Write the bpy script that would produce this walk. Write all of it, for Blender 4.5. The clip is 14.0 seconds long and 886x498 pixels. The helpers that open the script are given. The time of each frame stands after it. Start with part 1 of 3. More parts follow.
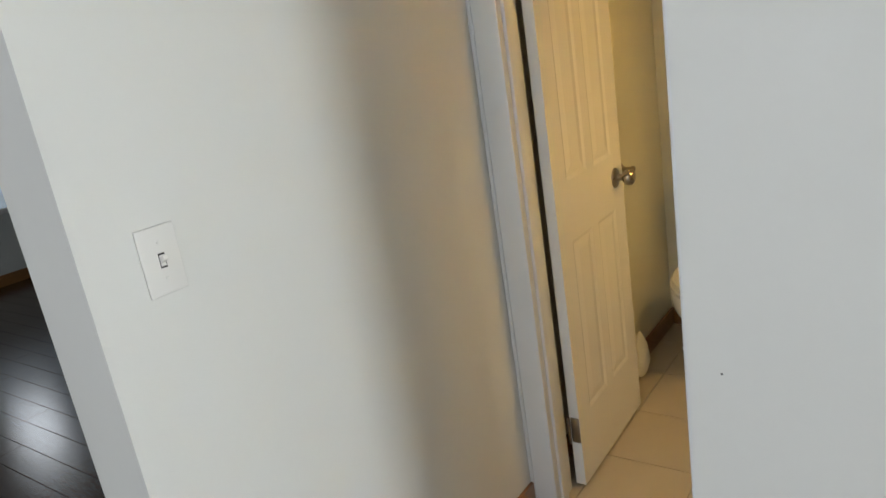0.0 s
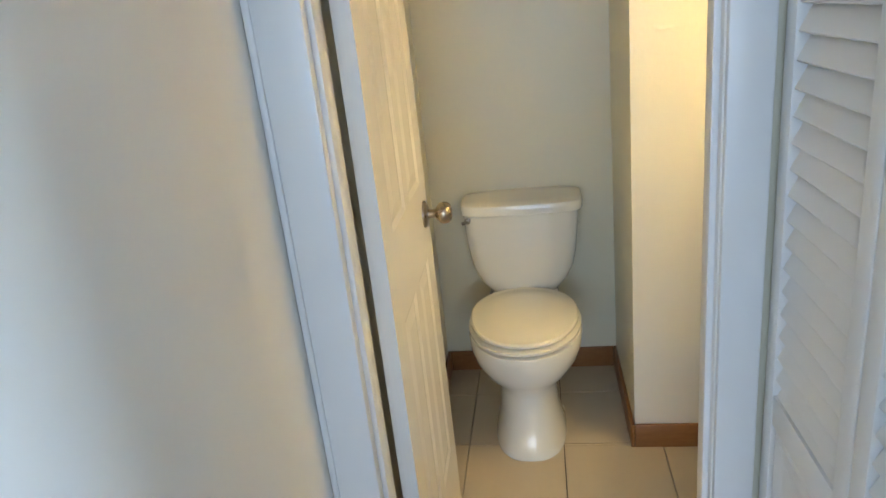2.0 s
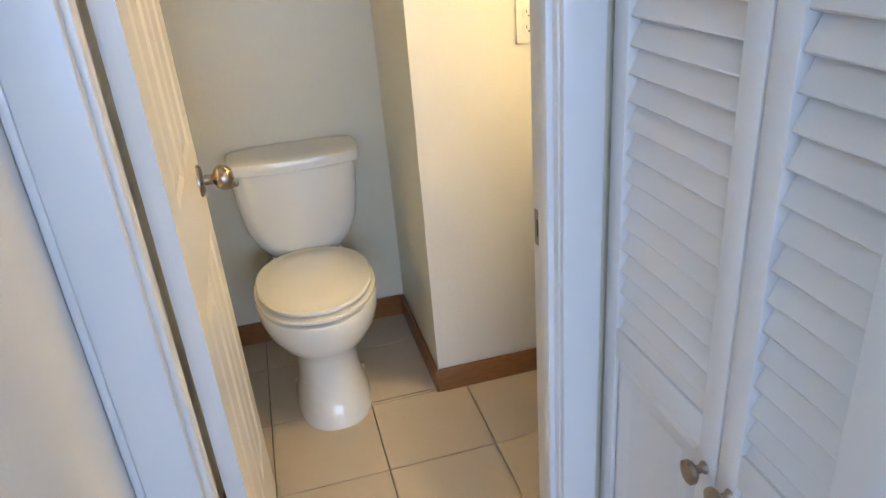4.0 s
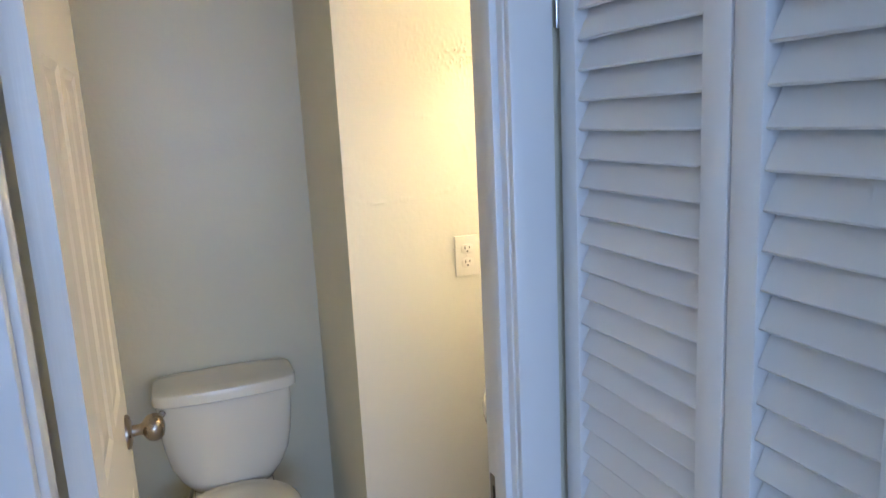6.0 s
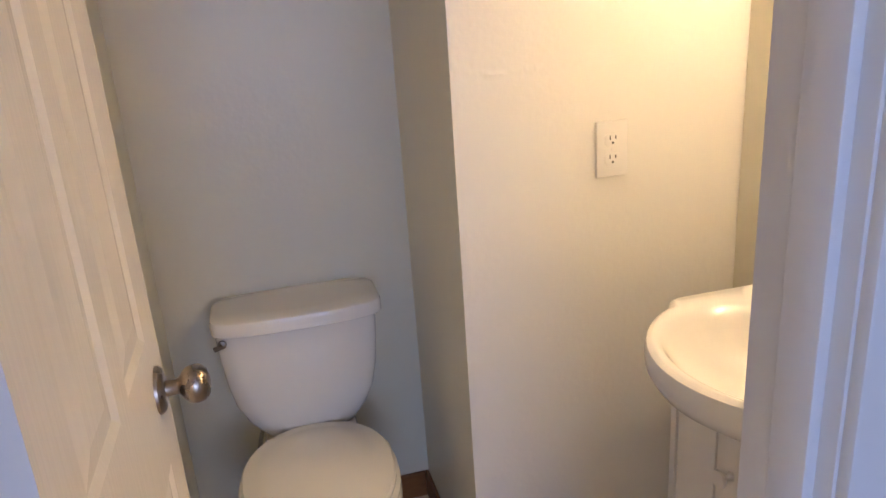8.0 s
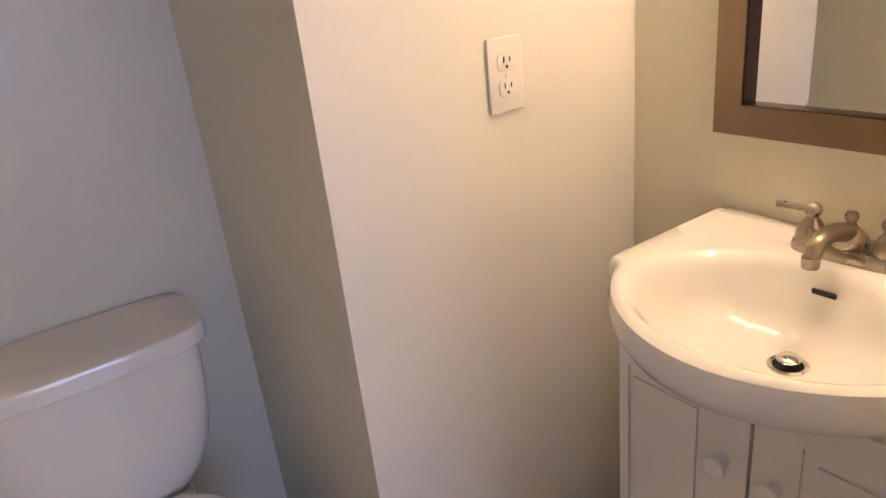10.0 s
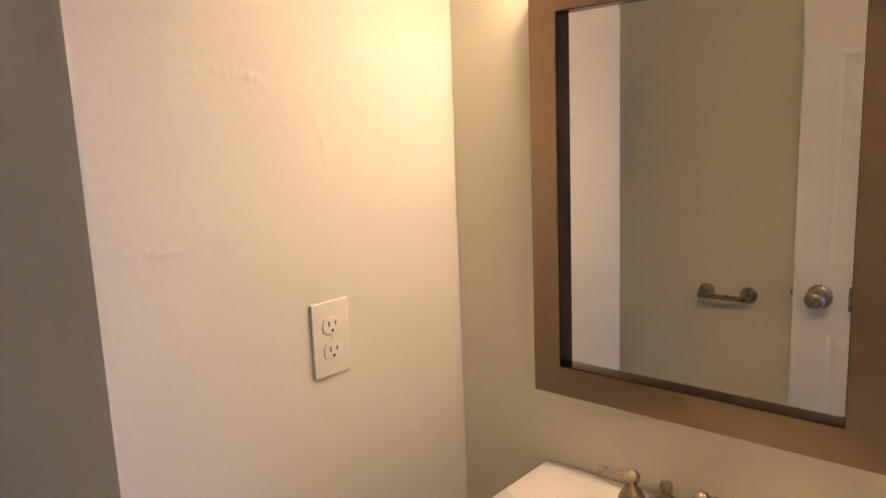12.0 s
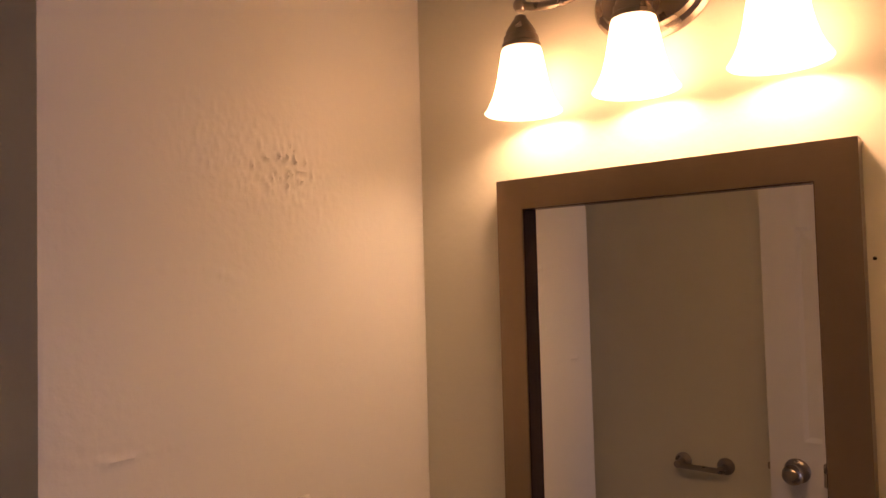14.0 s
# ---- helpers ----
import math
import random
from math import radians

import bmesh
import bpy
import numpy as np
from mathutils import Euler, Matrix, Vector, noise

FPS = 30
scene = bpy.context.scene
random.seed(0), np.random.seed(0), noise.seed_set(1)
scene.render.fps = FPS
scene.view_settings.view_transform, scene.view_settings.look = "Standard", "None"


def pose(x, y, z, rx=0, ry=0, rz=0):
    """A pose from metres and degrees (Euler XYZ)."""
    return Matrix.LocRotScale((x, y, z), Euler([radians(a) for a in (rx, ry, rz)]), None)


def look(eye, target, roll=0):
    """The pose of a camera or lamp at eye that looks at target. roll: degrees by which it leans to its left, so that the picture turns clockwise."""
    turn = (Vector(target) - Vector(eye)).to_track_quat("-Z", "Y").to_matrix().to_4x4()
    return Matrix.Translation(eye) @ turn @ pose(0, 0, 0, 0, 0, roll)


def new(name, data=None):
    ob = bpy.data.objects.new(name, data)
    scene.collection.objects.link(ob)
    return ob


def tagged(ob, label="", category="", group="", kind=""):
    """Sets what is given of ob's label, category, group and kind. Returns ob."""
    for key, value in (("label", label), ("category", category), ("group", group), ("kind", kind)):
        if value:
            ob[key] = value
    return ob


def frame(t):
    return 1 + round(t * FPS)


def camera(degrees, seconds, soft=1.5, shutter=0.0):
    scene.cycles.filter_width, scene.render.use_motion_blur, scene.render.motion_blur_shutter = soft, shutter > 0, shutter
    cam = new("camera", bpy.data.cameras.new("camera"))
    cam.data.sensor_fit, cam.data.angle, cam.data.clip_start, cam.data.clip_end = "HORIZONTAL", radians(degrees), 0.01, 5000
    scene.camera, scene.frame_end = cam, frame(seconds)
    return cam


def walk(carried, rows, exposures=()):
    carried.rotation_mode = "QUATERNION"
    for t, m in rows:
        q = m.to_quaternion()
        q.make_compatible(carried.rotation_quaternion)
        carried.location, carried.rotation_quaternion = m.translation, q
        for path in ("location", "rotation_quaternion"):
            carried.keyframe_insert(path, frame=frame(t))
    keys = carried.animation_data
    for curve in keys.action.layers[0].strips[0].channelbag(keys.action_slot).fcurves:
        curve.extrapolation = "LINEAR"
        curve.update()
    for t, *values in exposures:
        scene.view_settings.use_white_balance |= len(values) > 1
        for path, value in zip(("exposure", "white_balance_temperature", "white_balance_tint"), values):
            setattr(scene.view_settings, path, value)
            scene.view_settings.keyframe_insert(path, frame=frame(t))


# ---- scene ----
cam = camera(65.2, 14.0)

PATH = [
    (0, (0.375, -2.556, 1.435), (-0.789, -1.027, 0.881), -9.1),
    (0.5, (0.152, -2.553, 1.418), (-0.798, -0.928, 0.745), -9.5),
    (1, (-0.088, -2.479, 1.433), (-0.682, -0.676, 0.804), -7.8),
    (1.5, (-0.193, -2.252, 1.41), (-0.558, -0.411, 0.719), -7.7),
    (2, (-0.242, -1.938, 1.4), (-0.541, -0.075, 0.734), -6.3),
    (2.5, (-0.345, -1.681, 1.36), (-0.399, 0.189, 0.653), -6.5),
    (3, (-0.375, -1.524, 1.36), (-0.004, 0.28, 0.58), -5.7),
    (3.5, (-0.37, -1.617, 1.364), (0.06, 0.147, 0.524), -4.8),
    (4, (-0.368, -1.787, 1.379), (0.041, -0.031, 0.512), -4.8),
    (6.5, (-0.388, -1.684, 1.494), (0.328, 0.158, 1.185), -2.8),
    (7, (-0.36, -1.578, 1.45), (0.142, 0.298, 0.97), -2.6),
    (7.5, (-0.344, -1.423, 1.408), (0.056, 0.454, 0.845), -3.3),
    (9.8, (-0.389, -0.855, 1.278), (0.594, 0.692, 0.477), -6.9),
    (10, (-0.383, -0.834, 1.283), (0.651, 0.698, 0.52), -6.3),
    (10.5, (-0.361, -0.809, 1.306), (0.892, 0.614, 0.672), -3.0),
    (11, (-0.338, -0.801, 1.339), (1.054, 0.543, 0.829), -3.5),
    (11.5, (-0.328, -0.801, 1.382), (1.111, 0.523, 0.965), -3.1),
    (12, (-0.313, -0.806, 1.406), (1.163, 0.504, 1.085), -2.3),
    (12.5, (-0.301, -0.816, 1.431), (1.239, 0.453, 1.304), -2.0),
    (13, (-0.294, -0.809, 1.452), (1.284, 0.419, 1.491), -1.3),
    (13.5, (-0.297, -0.808, 1.478), (1.263, 0.439, 1.599), -0.9),
    (14, (-0.303, -0.809, 1.483), (1.248, 0.451, 1.56), -1.5),
]
# exposure and white balance drift of the carried camera
EXPO = [
    (0.0, 0.15, 8200, 9), (0.5, 0.32, 7900, 8), (1.0, 0.34, 7400, 7), (1.5, 0.53, 7200, 5), (2.0, 0.72, 6200, 6), (2.5, 0.73, 5650, 7), (3.0, 0.80, 5300, 10),
    (4.0, 0.92, 5700, 14), (6.5, 0.41, 5100, 13), (7.5, 0.35, 5500, 24), (9.8, 0.42, 5400, 35), (10.5, 0.14, 5500, 35), (11.0, 0.02, 5550, 36),
    (12.0, -0.17, 5550, 36), (12.5, -0.46, 5500, 35), (13.0, -0.92, 5950, 47), (14.0, -1.26, 6700, 59),
]
walk(cam, [(t, look(eye, target, roll)) for t, eye, target, roll in PATH], EXPO)

# ---- light ----
world = bpy.data.worlds.new("daylight")
scene.world = world
world.use_nodes = True
wt = world.node_tree
sky = wt.nodes.new("ShaderNodeTexSky")
sky.sky_type = "NISHITA"
sky.sun_disc = False
sky.sun_elevation, sky.sun_rotation = radians(40), radians(200)
wt.links.new(sky.outputs[0], wt.nodes["Background"].inputs[0])
wt.nodes["Background"].inputs[1].default_value = 0.12

SUN = new("sun", bpy.data.lights.new("sun", "SUN"))
SUN.data.energy, SUN.data.angle, SUN.data.color = 2.0, radians(0.5), (1, 0.95, 0.88)
SUN.matrix_world = look((0, 0, 10), (1.5, -4.2, 0))


def area_light(name, eye, target, w, h, watts, colour):
    l = bpy.data.lights.new(name, "AREA")
    l.shape, l.size, l.size_y, l.energy, l.color = "RECTANGLE", w, h, watts, colour
    ob = new(name, l)
    ob.matrix_world = look(eye, target)
    return ob


DAY = (0.64, 0.77, 1.0)
area_light("window_daylight", (3.0, -1.95, 1.25), (0.0, -1.95, 1.15), 1.0, 1.7, 46, DAY)
area_light("far_window_daylight", (-6.32, -0.28, 1.40), (0.0, -1.6, 0.9), 0.35, 0.55, 4, DAY)
# fill lamp added at the south wall to brighten hall and closet doors
area_light("living_fill_lamp", (-0.3, -5.85, 1.4), (0.0, -1.2, 1.1), 3.0, 1.4, 60, DAY)
BULB_Y = (-0.262, -0.438, -0.614)
for by in BULB_Y:
    bl = bpy.data.lights.new("bulb_light", "POINT")
    bl.energy, bl.color, bl.shadow_soft_size = 5.4, (1.0, 0.73, 0.33), 0.018
    new("bulb_light", bl).location = (0.568, by, 1.752)


# ---- materials ----
def mat(name, col, rough=0.5, metal=0.0, grain=0.0, gscale=40.0, stain=0.0, sscale=2.5, bump=0.0, bscale=120.0, tint=None,
        coat=0.0, per_object=0.0, stretch=None, even=False):
    m = bpy.data.materials.new(name)
    m.use_nodes = True
    nt = m.node_tree
    n, l = nt.nodes, nt.links
    b = n["Principled BSDF"]
    b.inputs["Roughness"].default_value = rough
    b.inputs["Metallic"].default_value = metal
    b.inputs["Coat Weight"].default_value = coat
    b.inputs["Coat Roughness"].default_value = 0.08
    tc = n.new("ShaderNodeTexCoord")
    src = tc.outputs["Object"]
    if stretch:
        mp = n.new("ShaderNodeMapping")
        mp.inputs["Scale"].default_value = stretch
        l.new(src, mp.inputs["Vector"])
        src = mp.outputs["Vector"]
    t = tint or tuple(c * 0.72 for c in col)

    def noise_tex(scale, detail):
        x = n.new("ShaderNodeTexNoise")
        x.inputs["Scale"].default_value, x.inputs["Detail"].default_value = scale, detail
        l.new(src, x.inputs["Vector"])
        return x.outputs["Fac"]

    def mix(a, bcol, fac_socket, amount):
        r = n.new("ShaderNodeMath")
        r.operation = "MULTIPLY"
        l.new(fac_socket, r.inputs[0])
        r.inputs[1].default_value = amount
        mx = n.new("ShaderNodeMix")
        mx.data_type = "RGBA"
        l.new(r.outputs[0], mx.inputs["Factor"])
        if isinstance(a, tuple):
            mx.inputs["A"].default_value = (*a, 1)
        else:
            l.new(a, mx.inputs["A"])
        mx.inputs["B"].default_value = (*bcol, 1)
        return mx.outputs["Result"]

    out = col
    if grain:
        out = mix(out, t, noise_tex(gscale, 6), grain)
    if stain:
        out = mix(out, t, noise_tex(sscale, 3), stain)
    if per_object:
        oi = n.new("ShaderNodeObjectInfo")
        out = mix(out, t, oi.outputs["Random"], per_object)
    if isinstance(out, tuple):
        b.inputs["Base Color"].default_value = (*out, 1)
    else:
        l.new(out, b.inputs["Base Color"])
    if bump:
        bp = n.new("ShaderNodeBump")
        bp.inputs["Strength"].default_value, bp.inputs["Distance"].default_value = 1.0, bump
        l.new(noise_tex(bscale, 4), bp.inputs["Height"])
        l.new(bp.outputs["Normal"], b.inputs["Normal"])
    if rough > 0.12 and (grain or stain) and not even:
        mr = n.new("ShaderNodeMapRange")
        l.new(noise_tex(gscale * 0.3, 3), mr.inputs["Value"])
        mr.inputs["To Min"].default_value, mr.inputs["To Max"].default_value = rough * 0.85, min(1, rough * 1.15)
        l.new(mr.outputs[0], b.inputs["Roughness"])
    return m


HALL = mat("hall_paint", (0.80, 0.79, 0.75), 0.55, grain=0.05, gscale=60, stain=0.06, bump=0.0002, bscale=90)
CHASE = mat("chase_paint", (0.80, 0.78, 0.715), 0.34, grain=0.05, gscale=50, stain=0.10, sscale=4, bump=0.0007, bscale=70)
BATH = mat("bath_paint", (0.78, 0.745, 0.59), 0.36, grain=0.06, gscale=50, stain=0.10, sscale=3, bump=0.0007, bscale=70)
FARW = mat("far_paint", (0.62, 0.64, 0.62), 0.6, grain=0.05, stain=0.08)
CEIL = mat("ceiling_paint", (0.82, 0.81, 0.78), 0.8, grain=0.05, bump=0.001, bscale=120)
TRIM = mat("trim_gloss_white", (0.80, 0.80, 0.79), 0.34, grain=0.06, gscale=9, bump=0.00004, bscale=30, even=True)
DOORM = mat("door_white", (0.82, 0.80, 0.76), 0.25, grain=0.04, gscale=80, stain=0.05, bump=0.0004, bscale=9, stretch=(14, 14, 0.6))
LOUV = mat("louver_white", (0.80, 0.80, 0.79), 0.40, grain=0.06, gscale=9, bump=0.00006, bscale=30, even=True)
OAK = mat("oak_trim", (0.36, 0.165, 0.055), 0.32, grain=0.8, gscale=30, stain=0.3, tint=(0.17, 0.065, 0.02), bump=0.0004, bscale=60, stretch=(1, 1, 4))
TILE = mat("cream_tile", (0.62, 0.53, 0.40), 0.30, grain=0.35, gscale=14, stain=0.35, sscale=4, tint=(0.47, 0.39, 0.28), bump=0.0004, bscale=30, per_object=0.22)
GROUT = mat("grout", (0.14, 0.11, 0.08), 0.9, grain=0.5, gscale=60, stain=0.4)
LAMI = mat("dark_laminate", (0.085, 0.050, 0.033), 0.19, grain=0.8, gscale=16, stain=0.3, tint=(0.045, 0.026, 0.017), bump=0.0003, bscale=30, per_object=0.5, stretch=(1, 8, 1))
OAKF = mat("oak_floor", (0.34, 0.19, 0.085), 0.30, grain=0.7, gscale=16, stain=0.3, tint=(0.2, 0.10, 0.04), per_object=0.4, stretch=(1, 8, 1))
PORC = mat("porcelain", (0.83, 0.81, 0.74), 0.07, stain=0.04, coat=0.3)
SEATM = mat("seat_plastic", (0.82, 0.79, 0.70), 0.16, stain=0.04)
SINKM = mat("sink_porcelain", (0.84, 0.82, 0.77), 0.06, stain=0.03, coat=0.3)
CABM = mat("cabinet_white", (0.80, 0.78, 0.73), 0.3, grain=0.04, stain=0.05)
NICK = mat("brushed_nickel", (0.42, 0.36, 0.29), 0.28, metal=1.0, grain=0.3, gscale=90, stain=0.15, bump=0.00015, bscale=300)
CHROME = mat("chrome", (0.7, 0.7, 0.7), 0.12, metal=1.0, stain=0.15)
DARKM = mat("dark_hole", (0.012, 0.01, 0.009), 0.6)
FRAMEM = mat("mirror_frame", (0.30, 0.22, 0.135), 0.30, metal=1.0, grain=0.3, gscale=60, stain=0.15, bump=0.0001, bscale=240, stretch=(1, 1, 1))
# same metal as the frame; the lip's dark reflection is painted into its colour
LIPM = mat("mirror_lip_shaded", (0.12, 0.065, 0.035), 0.22, metal=1.0, stain=0.2)
PLATE = mat("plate_plastic", (0.84, 0.82, 0.78), 0.22, stain=0.04)
PLASTIC = mat("bag_plastic", (0.80, 0.79, 0.76), 0.4, grain=0.1, stain=0.1, bump=0.003, bscale=25)
HINGEM = mat("aged_hinge", (0.30, 0.25, 0.19), 0.35, metal=1.0, grain=0.4, stain=0.3)
RUBBER = mat("hose", (0.45, 0.45, 0.44), 0.4, metal=0.5, grain=0.3, gscale=200)

MIRROR = bpy.data.materials.new("mirror_glass")
MIRROR.use_nodes = True
MIRROR.node_tree.nodes["Principled BSDF"].inputs["Metallic"].default_value = 1.0
MIRROR.node_tree.nodes["Principled BSDF"].inputs["Roughness"].default_value = 0.0
MIRROR.node_tree.nodes["Principled BSDF"].inputs["Base Color"].default_value = (0.82, 0.83, 0.80, 1)

SHADEM = bpy.data.materials.new("alabaster_shade")
SHADEM.use_nodes = True
_n, _l = SHADEM.node_tree.nodes, SHADEM.node_tree.links
_b = _n["Principled BSDF"]
_b.inputs["Base Color"].default_value = (0.85, 0.78, 0.68, 1)
_b.inputs["Roughness"].default_value = 0.25
_tr = _n.new("ShaderNodeBsdfTranslucent")
_tr.inputs["Color"].default_value = (0.97, 0.92, 0.84, 1)
_nz = _n.new("ShaderNodeTexNoise")
_nz.inputs["Scale"].default_value, _nz.inputs["Detail"].default_value = 22, 5
_mr = _n.new("ShaderNodeMapRange")
_l.new(_nz.outputs["Fac"], _mr.inputs["Value"])
_mr.inputs["To Min"].default_value, _mr.inputs["To Max"].default_value = 0.72, 0.95
_mx = _n.new("ShaderNodeMixShader")
_l.new(_mr.outputs[0], _mx.inputs[0])
_l.new(_b.outputs[0], _mx.inputs[1])
_l.new(_tr.outputs[0], _mx.inputs[2])
_em = _n.new("ShaderNodeEmission")
_em.inputs["Color"].default_value = (1.0, 0.73, 0.34, 1)
_em.inputs["Strength"].default_value = 5.5
_ad = _n.new("ShaderNodeAddShader")
_l.new(_mx.outputs[0], _ad.inputs[0])
_l.new(_em.outputs[0], _ad.inputs[1])
_l.new(_ad.outputs[0], _n["Material Output"].inputs[0])


def glow(name, col, strength):
    m = bpy.data.materials.new(name)
    m.use_nodes = True
    b = m.node_tree.nodes["Principled BSDF"]
    b.inputs["Base Color"].default_value = (*col, 1)
    b.inputs["Emission Color"].default_value = (*col, 1)
    b.inputs["Emission Strength"].default_value = strength
    return m


BULBM = glow("lit_bulb", (1.0, 0.72, 0.42), 30)
# weak glow for window panes, also those of the added south window
PANEM = glow("pane_glow", (0.45, 0.60, 0.80), 0.35)
SKYM = glow("outdoor_sky", (0.72, 0.86, 1.0), 3.0)


# ---- mesh helpers ----
def finish(bm, name, material, parent=None, smooth=False):
    me = bpy.data.meshes.new(name)
    bmesh.ops.recalc_face_normals(bm, faces=bm.faces)
    bm.to_mesh(me)
    bm.free()
    me.materials.append(material)
    if smooth:
        me.polygons.foreach_set("use_smooth", [True] * len(me.polygons))
        me.set_sharp_from_angle(angle=radians(38))
    ob = new(name, me)
    if parent is not None:
        ob.parent = parent
    return ob


def part(name, bm, material, parent, label="", smooth=True):
    ob = finish(bm, name, material, parent, smooth)
    return tagged(ob, label)


def thing(name, label, category, group="", at=None):
    ob = new(name)
    if at is not None:
        ob.matrix_world = at
    return tagged(ob, label, category, group)


def box(x0, x1, y0, y1, z0, z1, bev=0.0, seg=2, bm=None):
    fresh = bmesh.new()
    bmesh.ops.create_cube(fresh, size=1)
    bmesh.ops.scale(fresh, vec=(x1 - x0, y1 - y0, z1 - z0), verts=fresh.verts)
    bmesh.ops.translate(fresh, vec=((x0 + x1) / 2, (y0 + y1) / 2, (z0 + z1) / 2), verts=fresh.verts)
    if bev:
        bmesh.ops.bevel(fresh, geom=fresh.edges[:], offset=bev, segments=seg, affect="EDGES", profile=0.5)
    if bm is None:
        return fresh
    join(bm, fresh)
    return bm


def join(bm, other):
    me = bpy.data.meshes.new("join")
    other.to_mesh(me)
    other.free()
    bm.from_mesh(me)
    bpy.data.meshes.remove(me)


def lathe(profile, n=28, axis="z", origin=(0, 0, 0), caps=True):
    """Revolve (radius, height) pairs."""
    bm = bmesh.new()
    rings = []
    for r, h in profile:
        rings.append([bm.verts.new((r * math.cos(a), r * math.sin(a), h)) for a in (2 * math.pi * k / n for k in range(n))])
    for a, b in zip(rings, rings[1:]):
        for k in range(n):
            bm.faces.new((a[k], a[(k + 1) % n], b[(k + 1) % n], b[k]))
    if caps:
        bm.faces.new(rings[0])
        bm.faces.new(rings[-1])
    turn = {"z": Matrix(), "x": Matrix.Rotation(radians(90), 4, "Y"), "-x": Matrix.Rotation(radians(-90), 4, "Y"),
            "y": Matrix.Rotation(radians(-90), 4, "X"), "-y": Matrix.Rotation(radians(90), 4, "X")}[axis]
    bm.transform(Matrix.Translation(origin) @ turn)
    return bm


def loft(rings, close_top=True, close_bot=True):
    bm = bmesh.new()
    vs = [[bm.verts.new(p) for p in r] for r in rings]
    n = len(vs[0])
    for a, b in zip(vs, vs[1:]):
        for k in range(n):
            bm.faces.new((a[k], a[(k + 1) % n], b[(k + 1) % n], b[k]))
    if close_bot:
        bm.faces.new(vs[0])
    if close_top:
        bm.faces.new(vs[-1])
    return bm


def tube(points, r, n=12, taper=None):
    """A round bar along a smooth line of points."""
    pts = [Vector(p) for p in points]
    fine = []
    for i in range(len(pts) - 1):
        p0, p1, p2, p3 = pts[max(i - 1, 0)], pts[i], pts[i + 1], pts[min(i + 2, len(pts) - 1)]
        for k in range(6):
            t = k / 6
            fine.append(0.5 * (2 * p1 + (p2 - p0) * t + (2 * p0 - 5 * p1 + 4 * p2 - p3) * t * t + (3 * p1 - p0 - 3 * p2 + p3) * t ** 3))
    fine.append(pts[-1])
    up = Vector((0.13, 0.29, 0.95))
    rings = []
    for i, p in enumerate(fine):
        d = (fine[min(i + 1, len(fine) - 1)] - fine[max(i - 1, 0)]).normalized()
        s = d.cross(up).normalized()
        u = s.cross(d)
        rr = r if taper is None else r + (taper - r) * i / (len(fine) - 1)
        rings.append([p + rr * (math.cos(a) * s + math.sin(a) * u) for a in (2 * math.pi * k / n for k in range(n))])
    return loft(rings)


def structure(name, bm, material, label, smooth=False):
    return tagged(finish(bm, name, material, None, smooth), label, name.split("_")[0], kind="structure")


def wall(name, x0, x1, y0, y1, material, label, z0=0.0, z1=2.4):
    return structure(name, box(x0, x1, y0, y1, z0, z1), material, label)


# ---- the setting ----
XL, YB, XR, YF, YH = -0.662, 0.525, 0.638, -0.835, -0.925
JL, JR = -0.568, 0.007
SAGE = "satin sage-beige painted bathroom wall"
WHITE = "off-white painted hallway wall"
wall("wall_bath_left", XL - 0.1, XL, YF, YB + 0.1, BATH, SAGE)
wall("wall_bath_back", XL, 0.0, YB, YB + 0.1, BATH, SAGE)
wall("wall_bath_mirror", XR, XR + 0.1, YF, 0.0, BATH, SAGE)
